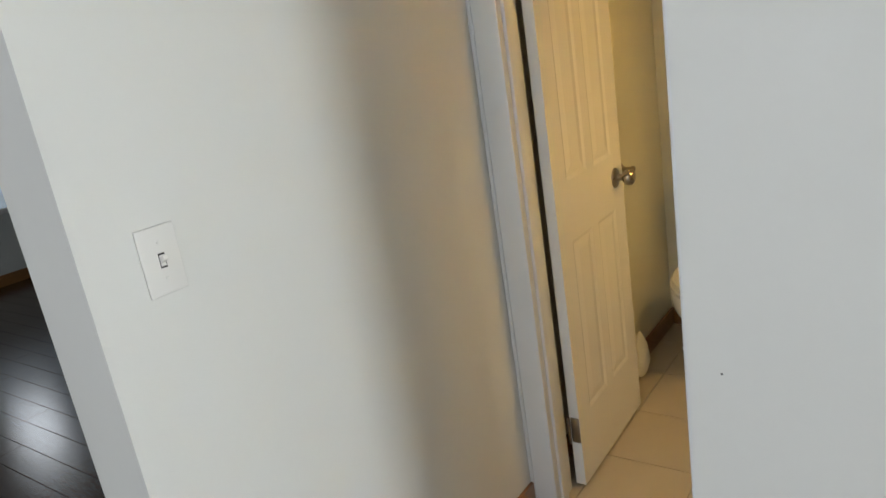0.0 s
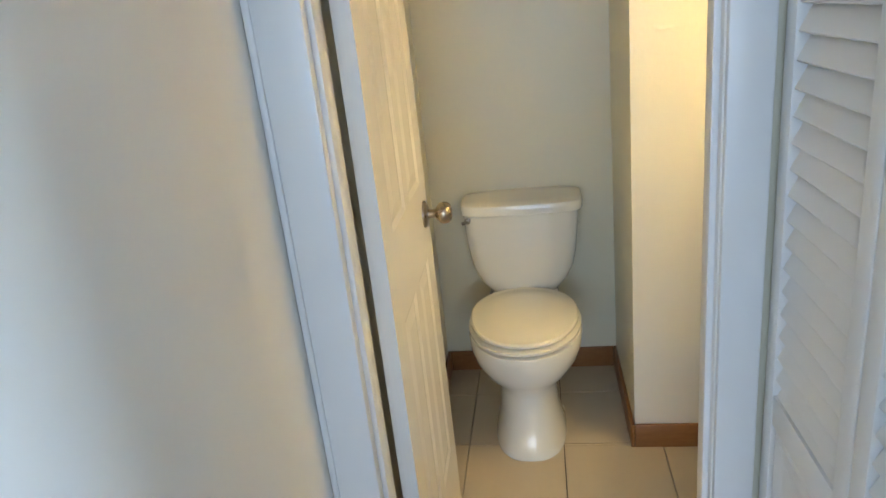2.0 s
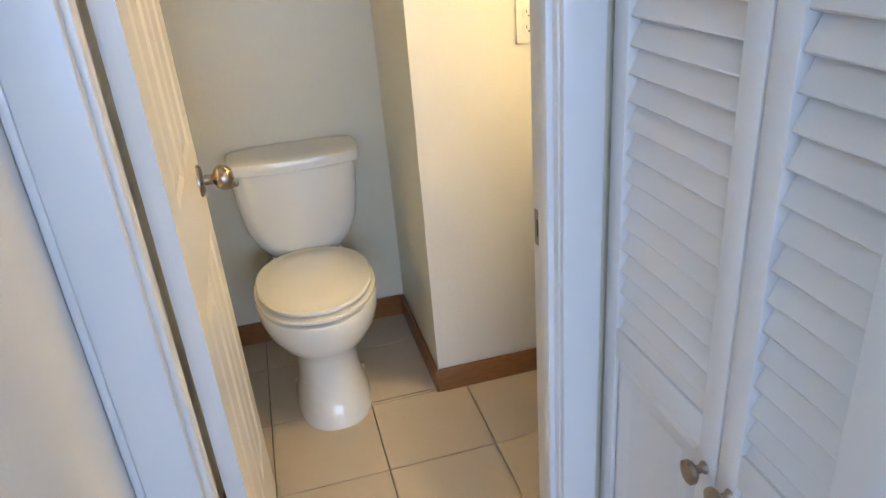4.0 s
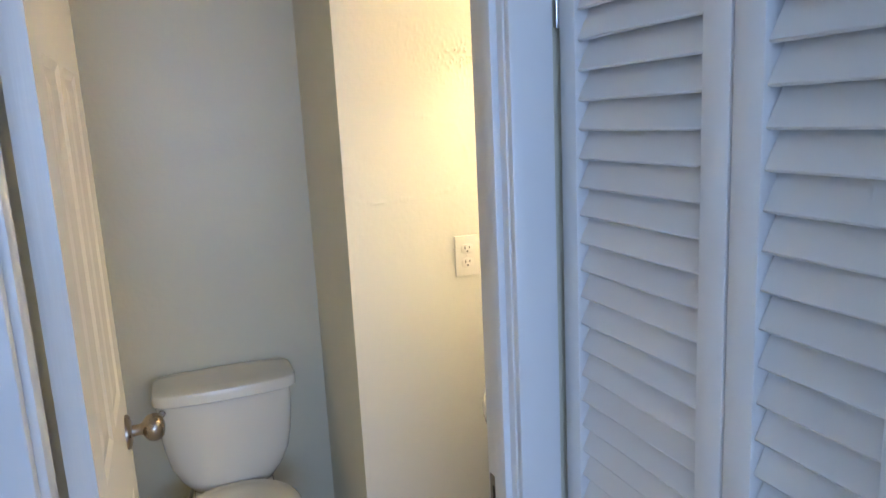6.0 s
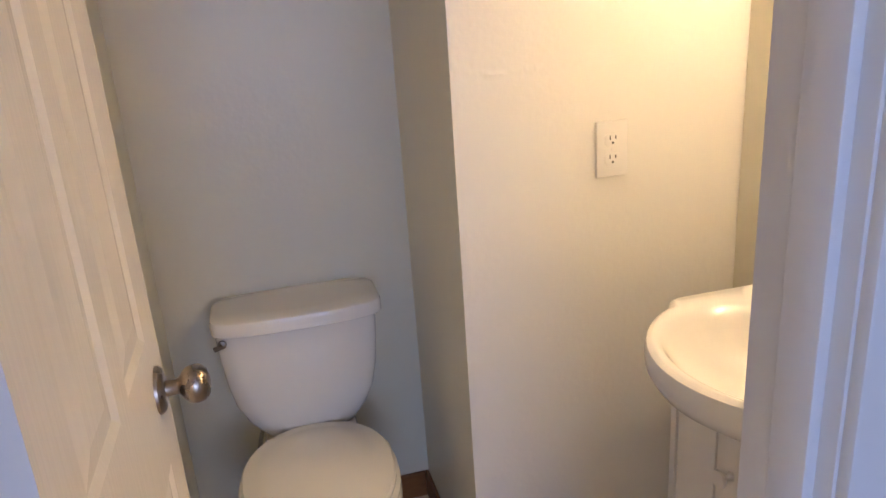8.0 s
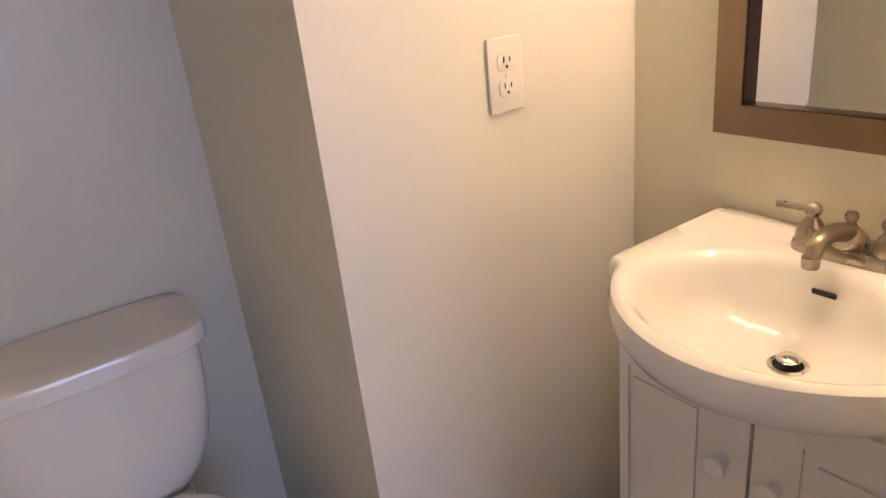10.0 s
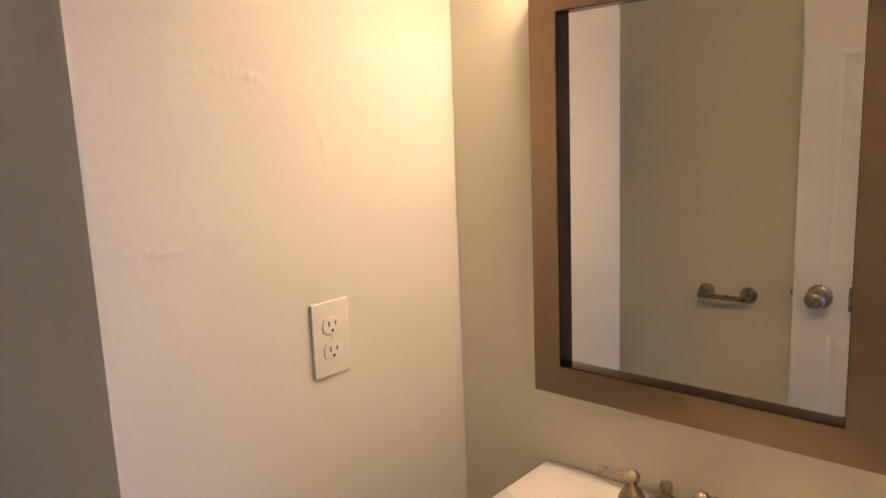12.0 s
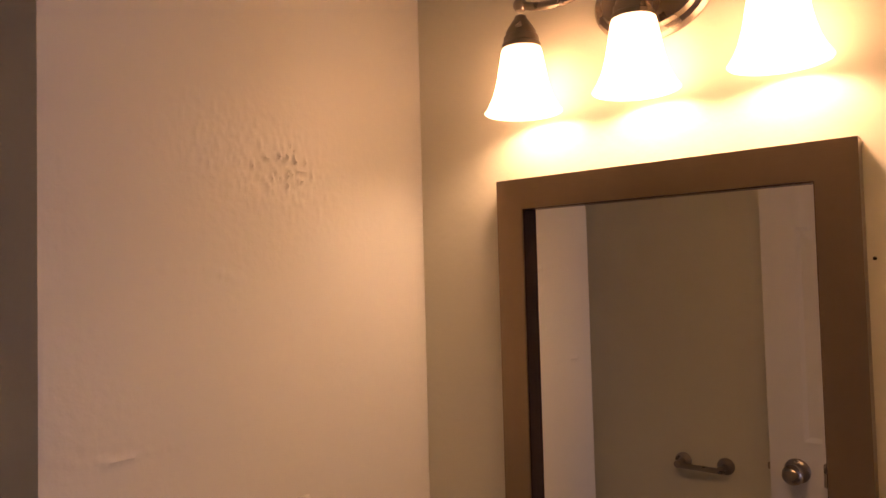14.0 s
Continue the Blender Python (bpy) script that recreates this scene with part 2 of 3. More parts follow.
# the front of the chase carries a skim-coated patch: a fine grid pushed out by smears of plaster
def patched_front():
    bm = bmesh.new()
    nx, nz = 210, 520
    x0, x1, z0, z1 = 0.0, XR, 0.0, 2.4
    grid = []
    for j in range(nz + 1):
        row = []
        for i in range(nx + 1):
            x, z = x0 + (x1 - x0) * i / nx, z0 + (z1 - z0) * (j / nz)
            d = 0.0
            # blistered rim round an old repair
            u, v = (x - 0.165) / 0.178, (z - 1.388) / 0.108
            rr = max(abs(u), abs(v)) * 0.6 + math.hypot(u, v) * 0.4
            w = noise.noise((x * 9, 0.3, z * 9))
            rim = math.exp(-((rr - 1.0 + 0.12 * w) / 0.042) ** 2)
            crumbs = max(0.0, noise.noise((x * 105, 1.7, z * 105)) - 0.05) * max(0.0, noise.noise((x * 17, 8, z * 17)) + 0.25)
            d += rim * max(0.0, noise.noise((x * 16, 5, z * 16)) + 0.35) * (0.0009 + 0.030 * min(crumbs, 0.10))
            d += 0.0006 / (1 + math.exp((rr - 0.97) * 40))
            # pitted streak near the lamp
            pu, pv = (x - 0.285) / 0.12, (z - 1.66 + (x - 0.25) * 0.25) / 0.06
            blotch = math.exp(-(pu * pu + pv * pv))
            pits = math.exp(-(((x - 0.340) / 0.035) ** 2 + ((z - 1.655) / 0.035) ** 2))
            d += (1.3 * blotch + 2.4 * pits) * 0.0030 * max(0, noise.noise((x * 150, 4, z * 150)) - 0.05) + blotch * 0.0005 * noise.noise((x * 60, 4, z * 60))
            d -= pits * 0.010 * max(0, noise.noise((x * 110, 9, z * 110)) - 0.35)
            d += 0.0010 * noise.noise((x * 5, 2, z * 5))
            if i in (0, nx) or j in (0, nz):
                d = 0.0
            row.append(bm.verts.new((x, -d, z)))
        grid.append(row)
    for j in range(nz):
        for i in range(nx):
            bm.faces.new((grid[j][i], grid[j][i + 1], grid[j + 1][i + 1], grid[j + 1][i]))
    # the body behind, left open to the front
    a = [bm.verts.new((x, YB + 0.1, z)) for x, z in ((x0, z0), (x1 + 0.1, z0), (x1 + 0.1, z1), (x0, z1))]
    left = [r[0] for r in grid]
    bm.faces.new([a[0]] + left + [a[3]]).material_index = 1
    bm.faces.new(a[::-1])
    return bm


ob = structure("wall_bath_chase", patched_front(), CHASE, "off-white chase wall with blistered plaster patch and sage side", True)
ob.data.materials.append(BATH)

# front wall of the bathroom, in three pieces round the door opening
wall("wall_bath_front_left", XL - 0.1, JL - 0.02, YH, YF, HALL, WHITE)
wall("wall_bath_front_right", JR + 0.02, XR + 0.1, YH, YF, BATH, SAGE)
wall("wall_bath_front_head", JL - 0.02, JR + 0.02, YH, YF, HALL, WHITE, 2.06, 2.4)
# hallway
wall("wall_hall_left", -0.815, -0.652, -2.09, YH, HALL, "off-white hallway wall ending in an open corner")
wall("wall_hall_left_header", -0.815, -0.652, -6.0, -2.09, HALL, WHITE, 2.2, 2.4)
wall("wall_closet_end", 0.073, 3.1, -1.602, -1.532, HALL, "off-white end wall with a small nail hole")
wall("wall_closet_head", 0.073, 0.156, -1.532, -0.942, HALL, WHITE, 2.03, 2.4)
wall("wall_closet_back", 0.60, 0.70, -1.532, YH - 0.003, HALL, WHITE)
# the living room beyond, closed round the camera
wall("wall_living_south", -6.5, 3.1, -6.1, -6.0, HALL, WHITE)
wall("wall_living_far", -6.5, -6.4, -6.0, 3.1, FARW, "grey painted far wall")
wall("wall_far_room_north", -6.5, XL - 0.1, 3.0, 3.1, FARW, "grey painted far wall")
wall("wall_living_east_south", 3.0, 3.1, -6.0, -2.45, HALL, WHITE)
wall("wall_living_east_sill", 3.0, 3.1, -2.45, -1.602, HALL, WHITE, 0.0, 0.4)
wall("wall_living_east_head", 3.0, 3.1, -2.45, -1.602, HALL, WHITE, 2.1, 2.4)
wall("wall_side_room", XL - 0.2, XL - 0.1, -0.92, 3.0, FARW, "grey painted partition wall")
structure("ceiling", box(-6.5, 3.1, -6.1, 3.1, 2.4, 2.5), CEIL, "white flat ceiling")
structure("floor", box(-6.6, 3.2, -6.2, 3.2, -0.12, -0.012), GROUT, "dark subfloor and grout bed")
SKYBOX = structure("backdrop", box(3.5, 3.52, -4.5, 0.5, -0.5, 3.0), SKYM, "bright hazy daylight outside the window")


def casing(name, x0, x1, yf, yb, label):
    """Flat moulded door casing with a stepped back band on the outer side."""
    bm = box(x0, x1, yf, yb, 0.0, 2.10, 0.004)
    if "left" in name:
        box(x0, x0 + 0.012, yf - 0.006, yf + 0.002, 0.0, 2.10, 0.003, bm=bm)
    return structure(name, bm, TRIM, label, True)


GLOSS = "glossy white painted door trim"
casing("trim_casing_left", -0.651, JL + 0.003, YH - 0.017, YH - 0.001, GLOSS)
casing("trim_casing_right", JR + 0.003, JR + 0.066, YH - 0.015, YH - 0.001, GLOSS)
structure("trim_casing_head", box(-0.651, JR + 0.066, YH - 0.016, YH - 0.001, 2.101, 2.16, 0.003), TRIM, GLOSS, True)


def jamb(name, x0, x1, stop):
    bm = box(x0, x1, YH - 0.004, YF + 0.004, 0.0, 2.04, 0.002)
    box(stop[0], stop[1], YH + 0.012, YF - 0.040, 0.0, 2.04, 0.002, bm=bm)
    return structure(name, bm, TRIM, GLOSS, True)


jamb("trim_jamb_left", JL - 0.0195, JL, (JL - 0.001, JL + 0.010))
jamb("trim_jamb_right", JR, JR + 0.0195, (JR - 0.010, JR + 0.001))
structure("trim_jamb_head", box(JL + 0.001, JR - 0.001, YH - 0.003, YF + 0.003, 2.041, 2.059, 0.002), TRIM, GLOSS, True)
structure("trim_threshold", box(JL + 0.001, JR - 0.001, YH - 0.05, YH - 0.004, -0.005, 0.012, 0.006), OAK, "varnished oak threshold strip", True)
structure("trim_closet_return", box(0.066, 0.079, -1.598, -1.408, 0.0, 2.03, 0.002), TRIM, "white painted flat closet return", True)
structure("trim_closet_jamb", box(0.1205, 0.19, -0.9425, YH - 0.001, 0.0, 2.03, 0.002), TRIM, GLOSS, True)


def skirting(name, x0, x1, y0, y1, h=0.082):
    bm = box(x0, x1, y0, y1, -0.004, h, 0.003)
    return structure(name, bm, OAK, "reddish oak-stained wooden skirting board", True)


T = 0.012
skirting("baseboard_back", XL + T, -T, YB - T, YB - 0.0005)
skirting("baseboard_left", XL + 0.0005, XL + T, YF + 0.001, YB - 0.0005)
skirting("baseboard_chase_side", -T, -0.0005, -T, YB - 0.0005)
skirting("baseboard_chase_front", 0.0, XR - 0.001, -T, -0.002)
skirting("baseboard_hall_left", -0.6515, -0.652 + T, -2.09, YH - 0.019)
skirting("baseboard_hall_end", -0.815, -0.652 + T, -2.09 - T, -2.0905)
skirting("baseboard_closet_end", 0.062, 3.0, -1.602 - T, -1.6025)
skirting("baseboard_far", -6.3995, -6.4 + T, -6.0, 3.0, 0.10)


# ---- bathroom door ----
def panel_field(bm, x, y0, y1, z0, z1, out):
    """A raised panel: sunk groove with a chamfered field standing in it; out is the side it faces."""
    g, c = 0.013, 0.042
    d = 0.0046 * out
    o = [(x, y0, z0), (x, y1, z0), (x, y1, z1), (x, y0, z1)]
    i1 = [(x - d, y0 + g, z0 + g), (x - d, y1 - g, z0 + g), (x - d, y1 - g, z1 - g), (x - d, y0 + g, z1 - g)]
    i2 = [(x - d * 0.9, y0 + g + 0.004, z0 + g + 0.004), (x - d * 0.9, y1 - g - 0.004, z0 + g + 0.004), (x - d * 0.9, y1 - g - 0.004, z1 - g - 0.004), (x - d * 0.9, y0 + g + 0.004, z1 - g - 0.004)]
    i3 = [(x - d * 0.15, y0 + c, z0 + c), (x - d * 0.15, y1 - c, z0 + c), (x - d * 0.15, y1 - c, z1 - c), (x - d * 0.15, y0 + c, z1 - c)]
    vs = [[bm.verts.new(p) for p in r] for r in (o, i1, i2, i3)]
    for a, b in zip(vs, vs[1:]):
        for k in range(4):
            bm.faces.new((a[k], a[(k + 1) % 4], b[(k + 1) % 4], b[k]))
    bm.faces.new(vs[-1])


def door_face(bm, x, w, h, rows, cols, out):
    """One moulded face: flat strips between the panels."""
    ys = sorted({0.0, w, *[v for c in cols for v in c]})
    zs = sorted({0.0, h, *[v for r in rows for v in r]})
    for ya, yb in zip(ys, ys[1:]):
        for za, zb in zip(zs, zs[1:]):
            if (ya, yb) in cols and (za, zb) in rows:
                panel_field(bm, x, ya, yb, za, zb, out)
            else:
                bm.faces.new([bm.verts.new(p) for p in ((x, ya, za), (x, yb, za), (x, yb, zb), (x, ya, zb))])


DOOR_W, DOOR_H, DOOR_T = 0.545, 2.02, 0.033
door = thing("door_1", "open white six-panel moulded interior door", "door", at=pose(-0.527, -0.812, 0.012, 0, 0, 1.1))
door["kind"] = "structure"
bm = bmesh.new()
ROWS = [(0.235, 0.805), (0.99, 1.58), (1.70, 1.90)]
COLS = [(0.09, 0.245), (0.300, 0.455)]
door_face(bm, 0.0, DOOR_W, DOOR_H, ROWS, COLS, 1)
door_face(bm, -DOOR_T, DOOR_W, DOOR_H, ROWS, COLS, -1)
for a in (((0, 0), (-DOOR_T, 0)), ((0, DOOR_W), (-DOOR_T, DOOR_W))):
    (xa, ya), (xb, yb) = a
    bm.faces.new([bm.verts.new(p) for p in ((xa, ya, 0), (xb, yb, 0), (xb, yb, DOOR_H), (xa, ya, DOOR_H))])
for z in (0, DOOR_H):
    bm.faces.new([bm.verts.new(p) for p in ((0, 0, z), (0, DOOR_W, z), (-DOOR_T, DOOR_W, z), (-DOOR_T, 0, z))])
bmesh.ops.remove_doubles(bm, verts=bm.verts, dist=0.0004)
part("leaf", bm, DOORM, door, smooth=False)
KY, KZ = DOOR_W - 0.070, 0.909
for side, axis in ((1, "x"), (-1, "-x")):
    x0 = 0.0 if side > 0 else -DOOR_T
    knob = part("door_knob", lathe([(0.0, 0.010), (0.0115, 0.010), (0.0105, 0.024), (0.0125, 0.029), (0.019, 0.033), (0.0255, 0.040), (0.0275, 0.050),
                                    (0.0255, 0.060), (0.018, 0.067), (0.008, 0.0695), (0.0005, 0.070)], 30, axis, (x0, KY, KZ)), NICK, door, "satin nickel round door knob")
    part("rose", lathe([(0.0005, 0.0), (0.034, 0.0), (0.0335, 0.004), (0.029, 0.008), (0.020, 0.0105), (0.0005, 0.0105)], 30, axis, (x0, KY, KZ)), NICK, knob)
part("latch_bolt", box(-DOOR_T / 2 - 0.006, -DOOR_T / 2 + 0.006, DOOR_W - 0.001, DOOR_W + 0.010, KZ - 0.009, KZ + 0.009, 0.002), NICK, door, "metal latch bolt")
for hz in (0.20, 1.80):
    hb = box(-DOOR_T + 0.004, -0.001, -0.0025, 0.001, hz - 0.044, hz + 0.044, 0.0008)
    hinge = part("hinge", hb, HINGEM, door, "tarnished metal butt hinge")
    part("knuckle", lathe([(0.0005, -0.047), (0.005, -0.046), (0.0055, -0.044), (0.0055, 0.044), (0.005, 0.046), (0.0005, 0.047)], 14, "z", (-DOOR_T - 0.003, -0.006, hz)), HINGEM, hinge)

strike = thing("strike_plate", "worn metal strike plate set in the white jamb", "strike plate")
part("plate", box(JR - 0.0018, JR + 0.0005, -0.872, -0.840, 0.892, 0.952, 0.0006), HINGEM, strike)
part("latch_hole", box(JR - 0.0026, JR - 0.0012, -0.862, -0.850, 0.909, 0.937, 0.0004), DARKM, strike, "dark latch hole")
for z in (0.900, 0.944):
    part("screw", lathe([(0.0005, 0), (0.0035, 0), (0.003, 0.001), (0.0005, 0.0012)], 10, "-x", (JR - 0.0018, -0.856, z)), HINGEM, strike)


# ---- louvred closet doors ----
def bifold_leaf(width, at):
    leaf = thing("closet_door", "white painted louvred bifold closet door leaf, closed", "closet door", "pair of bifold leaves", at)
    H, T2, st = 1.99, 0.028, 0.036
    z_lo, z_mid, z_top = 0.13, 0.775, 1.89
    part("stile", box(0, T2, -st, 0, 0, H, 0.002), LOUV, leaf)
    part("stile", box(0, T2, -width, -width + st, 0, H, 0.002), LOUV, leaf)
    part("rail", box(0.001, T2 - 0.001, -width + st, -st, z_top, H, 0.001), LOUV, leaf)
    part("rail", box(0.001, T2 - 0.001, -width + st, -st, z_mid - 0.050, z_mid, 0.001), LOUV, leaf)
    part("rail", box(0.001, T2 - 0.001, -width + st, -st, 0, z_lo, 0.001), LOUV, leaf)
    bm = bmesh.new()
    panel_field(bm, 0.004, -width + st + 0.001, -st - 0.001, z_lo + 0.001, z_mid - 0.051, -1)
    bmesh.ops.scale(bm, vec=(-1, 1, 1), verts=bm.verts)
    bmesh.ops.translate(bm, vec=(0.012, 0, 0), verts=bm.verts)
    part("panel", bm, LOUV, leaf, smooth=False)
    slat = box(-0.0215, 0.0215, -width + st + 0.0005, -st - 0.0005, -0.0028, 0.0028, 0.0012, 1)
    slat.transform(Matrix.Rotation(radians(-63), 4, "Y"))
    first = part("slat", slat, LOUV, leaf)
    pitch = 0.0359
    first.location = (0.0145, 0, z_mid + 0.0455)
    k = 1
    while z_mid + 0.0455 + pitch * k < z_top:
        o = new("slat", first.data)
        o.parent, o.location = leaf, (0.0145, 0, z_mid + 0.0455 + pitch * k)
        k += 1
    low = new("slat", first.data)
    low.parent, low.location = leaf, (0.0145, 0, z_mid + 0.0105)
    return leaf


LX = 0.082
leaf1 = bifold_leaf(0.292, pose(LX, -0.938, 0.015, 0, 0, 0.5))
leaf2 = bifold_leaf(0.292, pose(LX + 0.003, -1.233, 0.015, 0, 0, -0.5))


def small_knob(parent, y, z, material, label, x=0.0, s=1.0):
    part("handle", lathe([(0.0005, 0.0), (0.009 * s, 0.0), (0.0085 * s, 0.003 * s), (0.0055 * s, 0.007 * s), (0.006 * s, 0.014 * s), (0.013 * s, 0.018 * s), (0.0165 * s, 0.022 * s),
                          (0.016 * s, 0.027 * s), (0.010 * s, 0.0295 * s), (0.0005, 0.030 * s)], 24, "-x", (x, y, z)), material, parent, label)


small_knob(leaf1, -0.272, 0.705, NICK, "satin nickel mushroom knob", 0.001)
small_knob(leaf2, -0.028, 0.705, NICK, "satin nickel mushroom knob", 0.001)
for z in (0.20, 1.615):
    part("pivot_hinge", box(-0.003, 0.010, 0.0005, 0.004, z - 0.04, z + 0.04, 0.001), CHROME, leaf1, "small metal hinge")


# ---- toilet ----
TX = -0.331


def oval(cx, cy, z, rx, ry_front, ry_back, n=40, sq=2.0):
    """An egg-shaped ring: front is towards -y."""
    ring = []
    for k in range(n):
        a = 2 * math.pi * k / n
        c, s = math.cos(a), math.sin(a)
        e = 2.0 / sq
        px = rx * math.copysign(abs(c) ** e, c)
        py = (ry_back if s > 0 else ry_front) * math.copysign(abs(s) ** e, s)
        ring.append((cx + px, cy + py, z))
    return ring


def rbox(cx, y0, y1, z, hw, n=40, sq=5.0, bow=0.0):
    cy, hy = (y0 + y1) / 2, (y1 - y0) / 2
    ring = oval(cx, cy, z, hw, hy, hy, n, sq)
    return [(x, y - (bow * (1 - ((x - cx) / hw) ** 2) if y < cy else 0), zz) for x, y, zz in ring]


toilet = thing("toilet", "cream-white porcelain two-piece toilet with lid closed", "toilet")
rings = [oval(TX, 0.12, 0.0, 0.118, 0.200, 0.22, sq=2.5), oval(TX, 0.12, 0.012, 0.119, 0.201, 0.22, sq=2.5), oval(TX, 0.125, 0.05, 0.108, 0.185, 0.215, sq=2.4),
         oval(TX, 0.13, 0.12, 0.096, 0.165, 0.21, sq=2.3), oval(TX, 0.13, 0.19, 0.096, 0.158, 0.215, sq=2.2), oval(TX, 0.135, 0.225, 0.108, 0.170, 0.22, sq=2.2),
         oval(TX, 0.14, 0.258, 0.146, 0.212, 0.22, sq=2.15), oval(TX, 0.15, 0.295, 0.173, 0.242, 0.215, sq=2.1), oval(TX, 0.155, 0.33, 0.184, 0.257, 0.21, sq=2.1),
         oval(TX, 0.155, 0.365, 0.186, 0.259, 0.21, sq=2.1), oval(TX, 0.155, 0.374, 0.183, 0.256, 0.208, sq=2.1), oval(TX, 0.155, 0.378, 0.172, 0.244, 0.20, sq=2.1)]
part("bowl", loft(rings), PORC, toilet)
part("tank_shelf", loft([rbox(TX, 0.25, 0.50, z, hw, sq=4) for z, hw in ((0.30, 0.09), (0.345, 0.118), (0.382, 0.120), (0.388, 0.116))]), PORC, toilet)
part("seat", loft([oval(TX, 0.155, z, rx, rf, 0.185, sq=2.15) for z, rx, rf in ((0.374, 0.160, 0.230), (0.384, 0.162, 0.232), (0.3845, 0.180, 0.251), (0.387, 0.184, 0.255), (0.395, 0.184, 0.255), (0.3985, 0.178, 0.249))]), SEATM, toilet, "ivory plastic seat ring")
part("seat_lid", loft([oval(TX, 0.155, z, rx, rf, rb, sq=2.15) for z, rx, rf, rb in ((0.397, 0.152, 0.222, 0.170), (0.4065, 0.154, 0.224, 0.172), (0.407, 0.172, 0.243, 0.190), (0.410, 0.176, 0.247, 0.192), (0.417, 0.176, 0.247, 0.192), (0.422, 0.171, 0.241, 0.188),
                                                                                (0.4222, 0.147, 0.214, 0.165), (0.4255, 0.136, 0.203, 0.160), (0.427, 0.09, 0.14, 0.11), (0.4275, 0.02, 0.03, 0.03))]), SEATM, toilet, "ivory plastic closed lid")
for dx in (-0.075, 0.075):
    part("seat_hinge", box(TX + dx - 0.018, TX + dx + 0.018, 0.300, 0.335, 0.385, 0.420, 0.006), SEATM, toilet)
TANK = ((0.392, 0.112, 0.362, 4, 0.004), (0.398, 0.122, 0.356, 4, 0.006), (0.44, 0.156, 0.350, 4, 0.010), (0.49, 0.178, 0.346, 4.5, 0.012),
        (0.55, 0.189, 0.342, 5, 0.013), (0.62, 0.195, 0.339, 6, 0.014), (0.699, 0.199, 0.337, 6, 0.014))
part("tank", loft([rbox(TX, y0, 0.512, z, hw, sq=sq, bow=b, n=64) for z, hw, y0, sq, b in TANK]), PORC, toilet)
LID = ((0.6985, 0.196, 0.340), (0.6990, 0.207, 0.326), (0.702, 0.2095, 0.3235), (0.728, 0.2095, 0.3235), (0.7345, 0.207, 0.326), (0.738, 0.200, 0.333), (0.739, 0.10, 0.37))
part("tank_lid", loft([rbox(TX + 0.005, y0, 0.518, z, hw, sq=6, bow=0.014, n=64) for z, hw, y0 in LID]), PORC, toilet)
lever = part("flush_lever", tube([(TX - 0.182, 0.328, 0.682), (TX - 0.187, 0.322, 0.682), (TX - 0.191, 0.3215, 0.681), (TX - 0.198, 0.322, 0.679)], 0.006), HINGEM, toilet, "small tarnished flush lever")
part("lever_boss", lathe([(0.0005, 0), (0.011, 0), (0.010, 0.006), (0.0005, 0.008)], 18, "-y", (TX - 0.180, 0.340, 0.682)), HINGEM, lever)
for dx in (-0.105, 0.105):
    part("bolt_cap", lathe([(0.012, 0), (0.011, 0.010), (0.006, 0.015), (0.0005, 0.016)], 16, "z", (TX + dx, 0.20, 0.012)), PORC, toilet)

valve = thing("stop_valve", "chrome angle stop valve with braided hose", "valve")
part("escutcheon", lathe([(0.0005, 0), (0.028, 0), (0.024, 0.006), (0.0005, 0.009)], 20, "-y", (TX - 0.155, YB - T - 0.0005, 0.045)), CHROME, valve)
part("stem", tube([(TX - 0.155, YB - T - 0.004, 0.045), (TX - 0.155, 0.47, 0.045), (TX - 0.155, 0.445, 0.045)], 0.008), CHROME, valve)
part("valve_handle", loft([oval(TX - 0.155, y, 0.045, 0.018, 0.0, 0.0) and [(TX - 0.155 + 0.020 * math.cos(a), y, 0.045 + 0.011 * math.sin(a)) for a in (2 * math.pi * k / 20 for k in range(20))] for y in (0.445, 0.428)]), CHROME, valve)
part("hose", tube([(TX - 0.155, 0.462, 0.050), (TX - 0.158, 0.462, 0.12), (TX - 0.152, 0.458, 0.26), (TX - 0.130, 0.452, 0.36), (TX - 0.10, 0.45, 0.40)], 0.006), RUBBER, valve)

# white slumped plastic bag on the tiles behind the door
bag = bmesh.new()
bmesh.ops.create_icosphere(bag, subdivisions=4, radius=1)
for v in bag.verts:
    p = v.co.copy()
    k = 1 + 0.12 * noise.noise(p * 2.2) + 0.05 * noise.noise(p * 6)
    h = (p.z + 1) / 2
    v.co = Vector((p.x * 0.027 * k * (1.25 - 0.75 * h), p.y * 0.075 * k * (1.25 - 0.75 * h), h * 0.20))
tagged(finish(bag, "plastic_bag", PLASTIC, None, True), "slumped white plastic bag standing on the tiles", "bag").location = (-0.614, -0.030, 0.001)


# ---- vanity: basin, cabinet, tap ----
SY = -0.430


def d_outline(half, back, side, front, ear, n=26):
    """A bow-fronted plan: straight sides from the wall to the ears, then a bow."""
    pts = [(back, SY + half), (side + 0.010, SY + half), (side, SY + half - 0.008), (side - 0.004, SY + half - ear)]
    for k in range(1, n):
        a = math.pi * k / n
        pts.append((side - 0.006 - (side - 0.006 - front) * math.sin(a) ** 1.5, SY + (half - ear) * math.cos(a)))
    pts += [(side - 0.004, SY - half + ear), (side, SY - half + 0.008), (side + 0.010, SY - half), (back, SY - half)]
    return pts


def inset(pts, cx, cy, k):
    return [(cx + (x - cx) * k, cy + (y - cy) * k) for x, y in pts]


basin = thing("basin", "glossy white porcelain bow-fronted vanity basin", "sink")


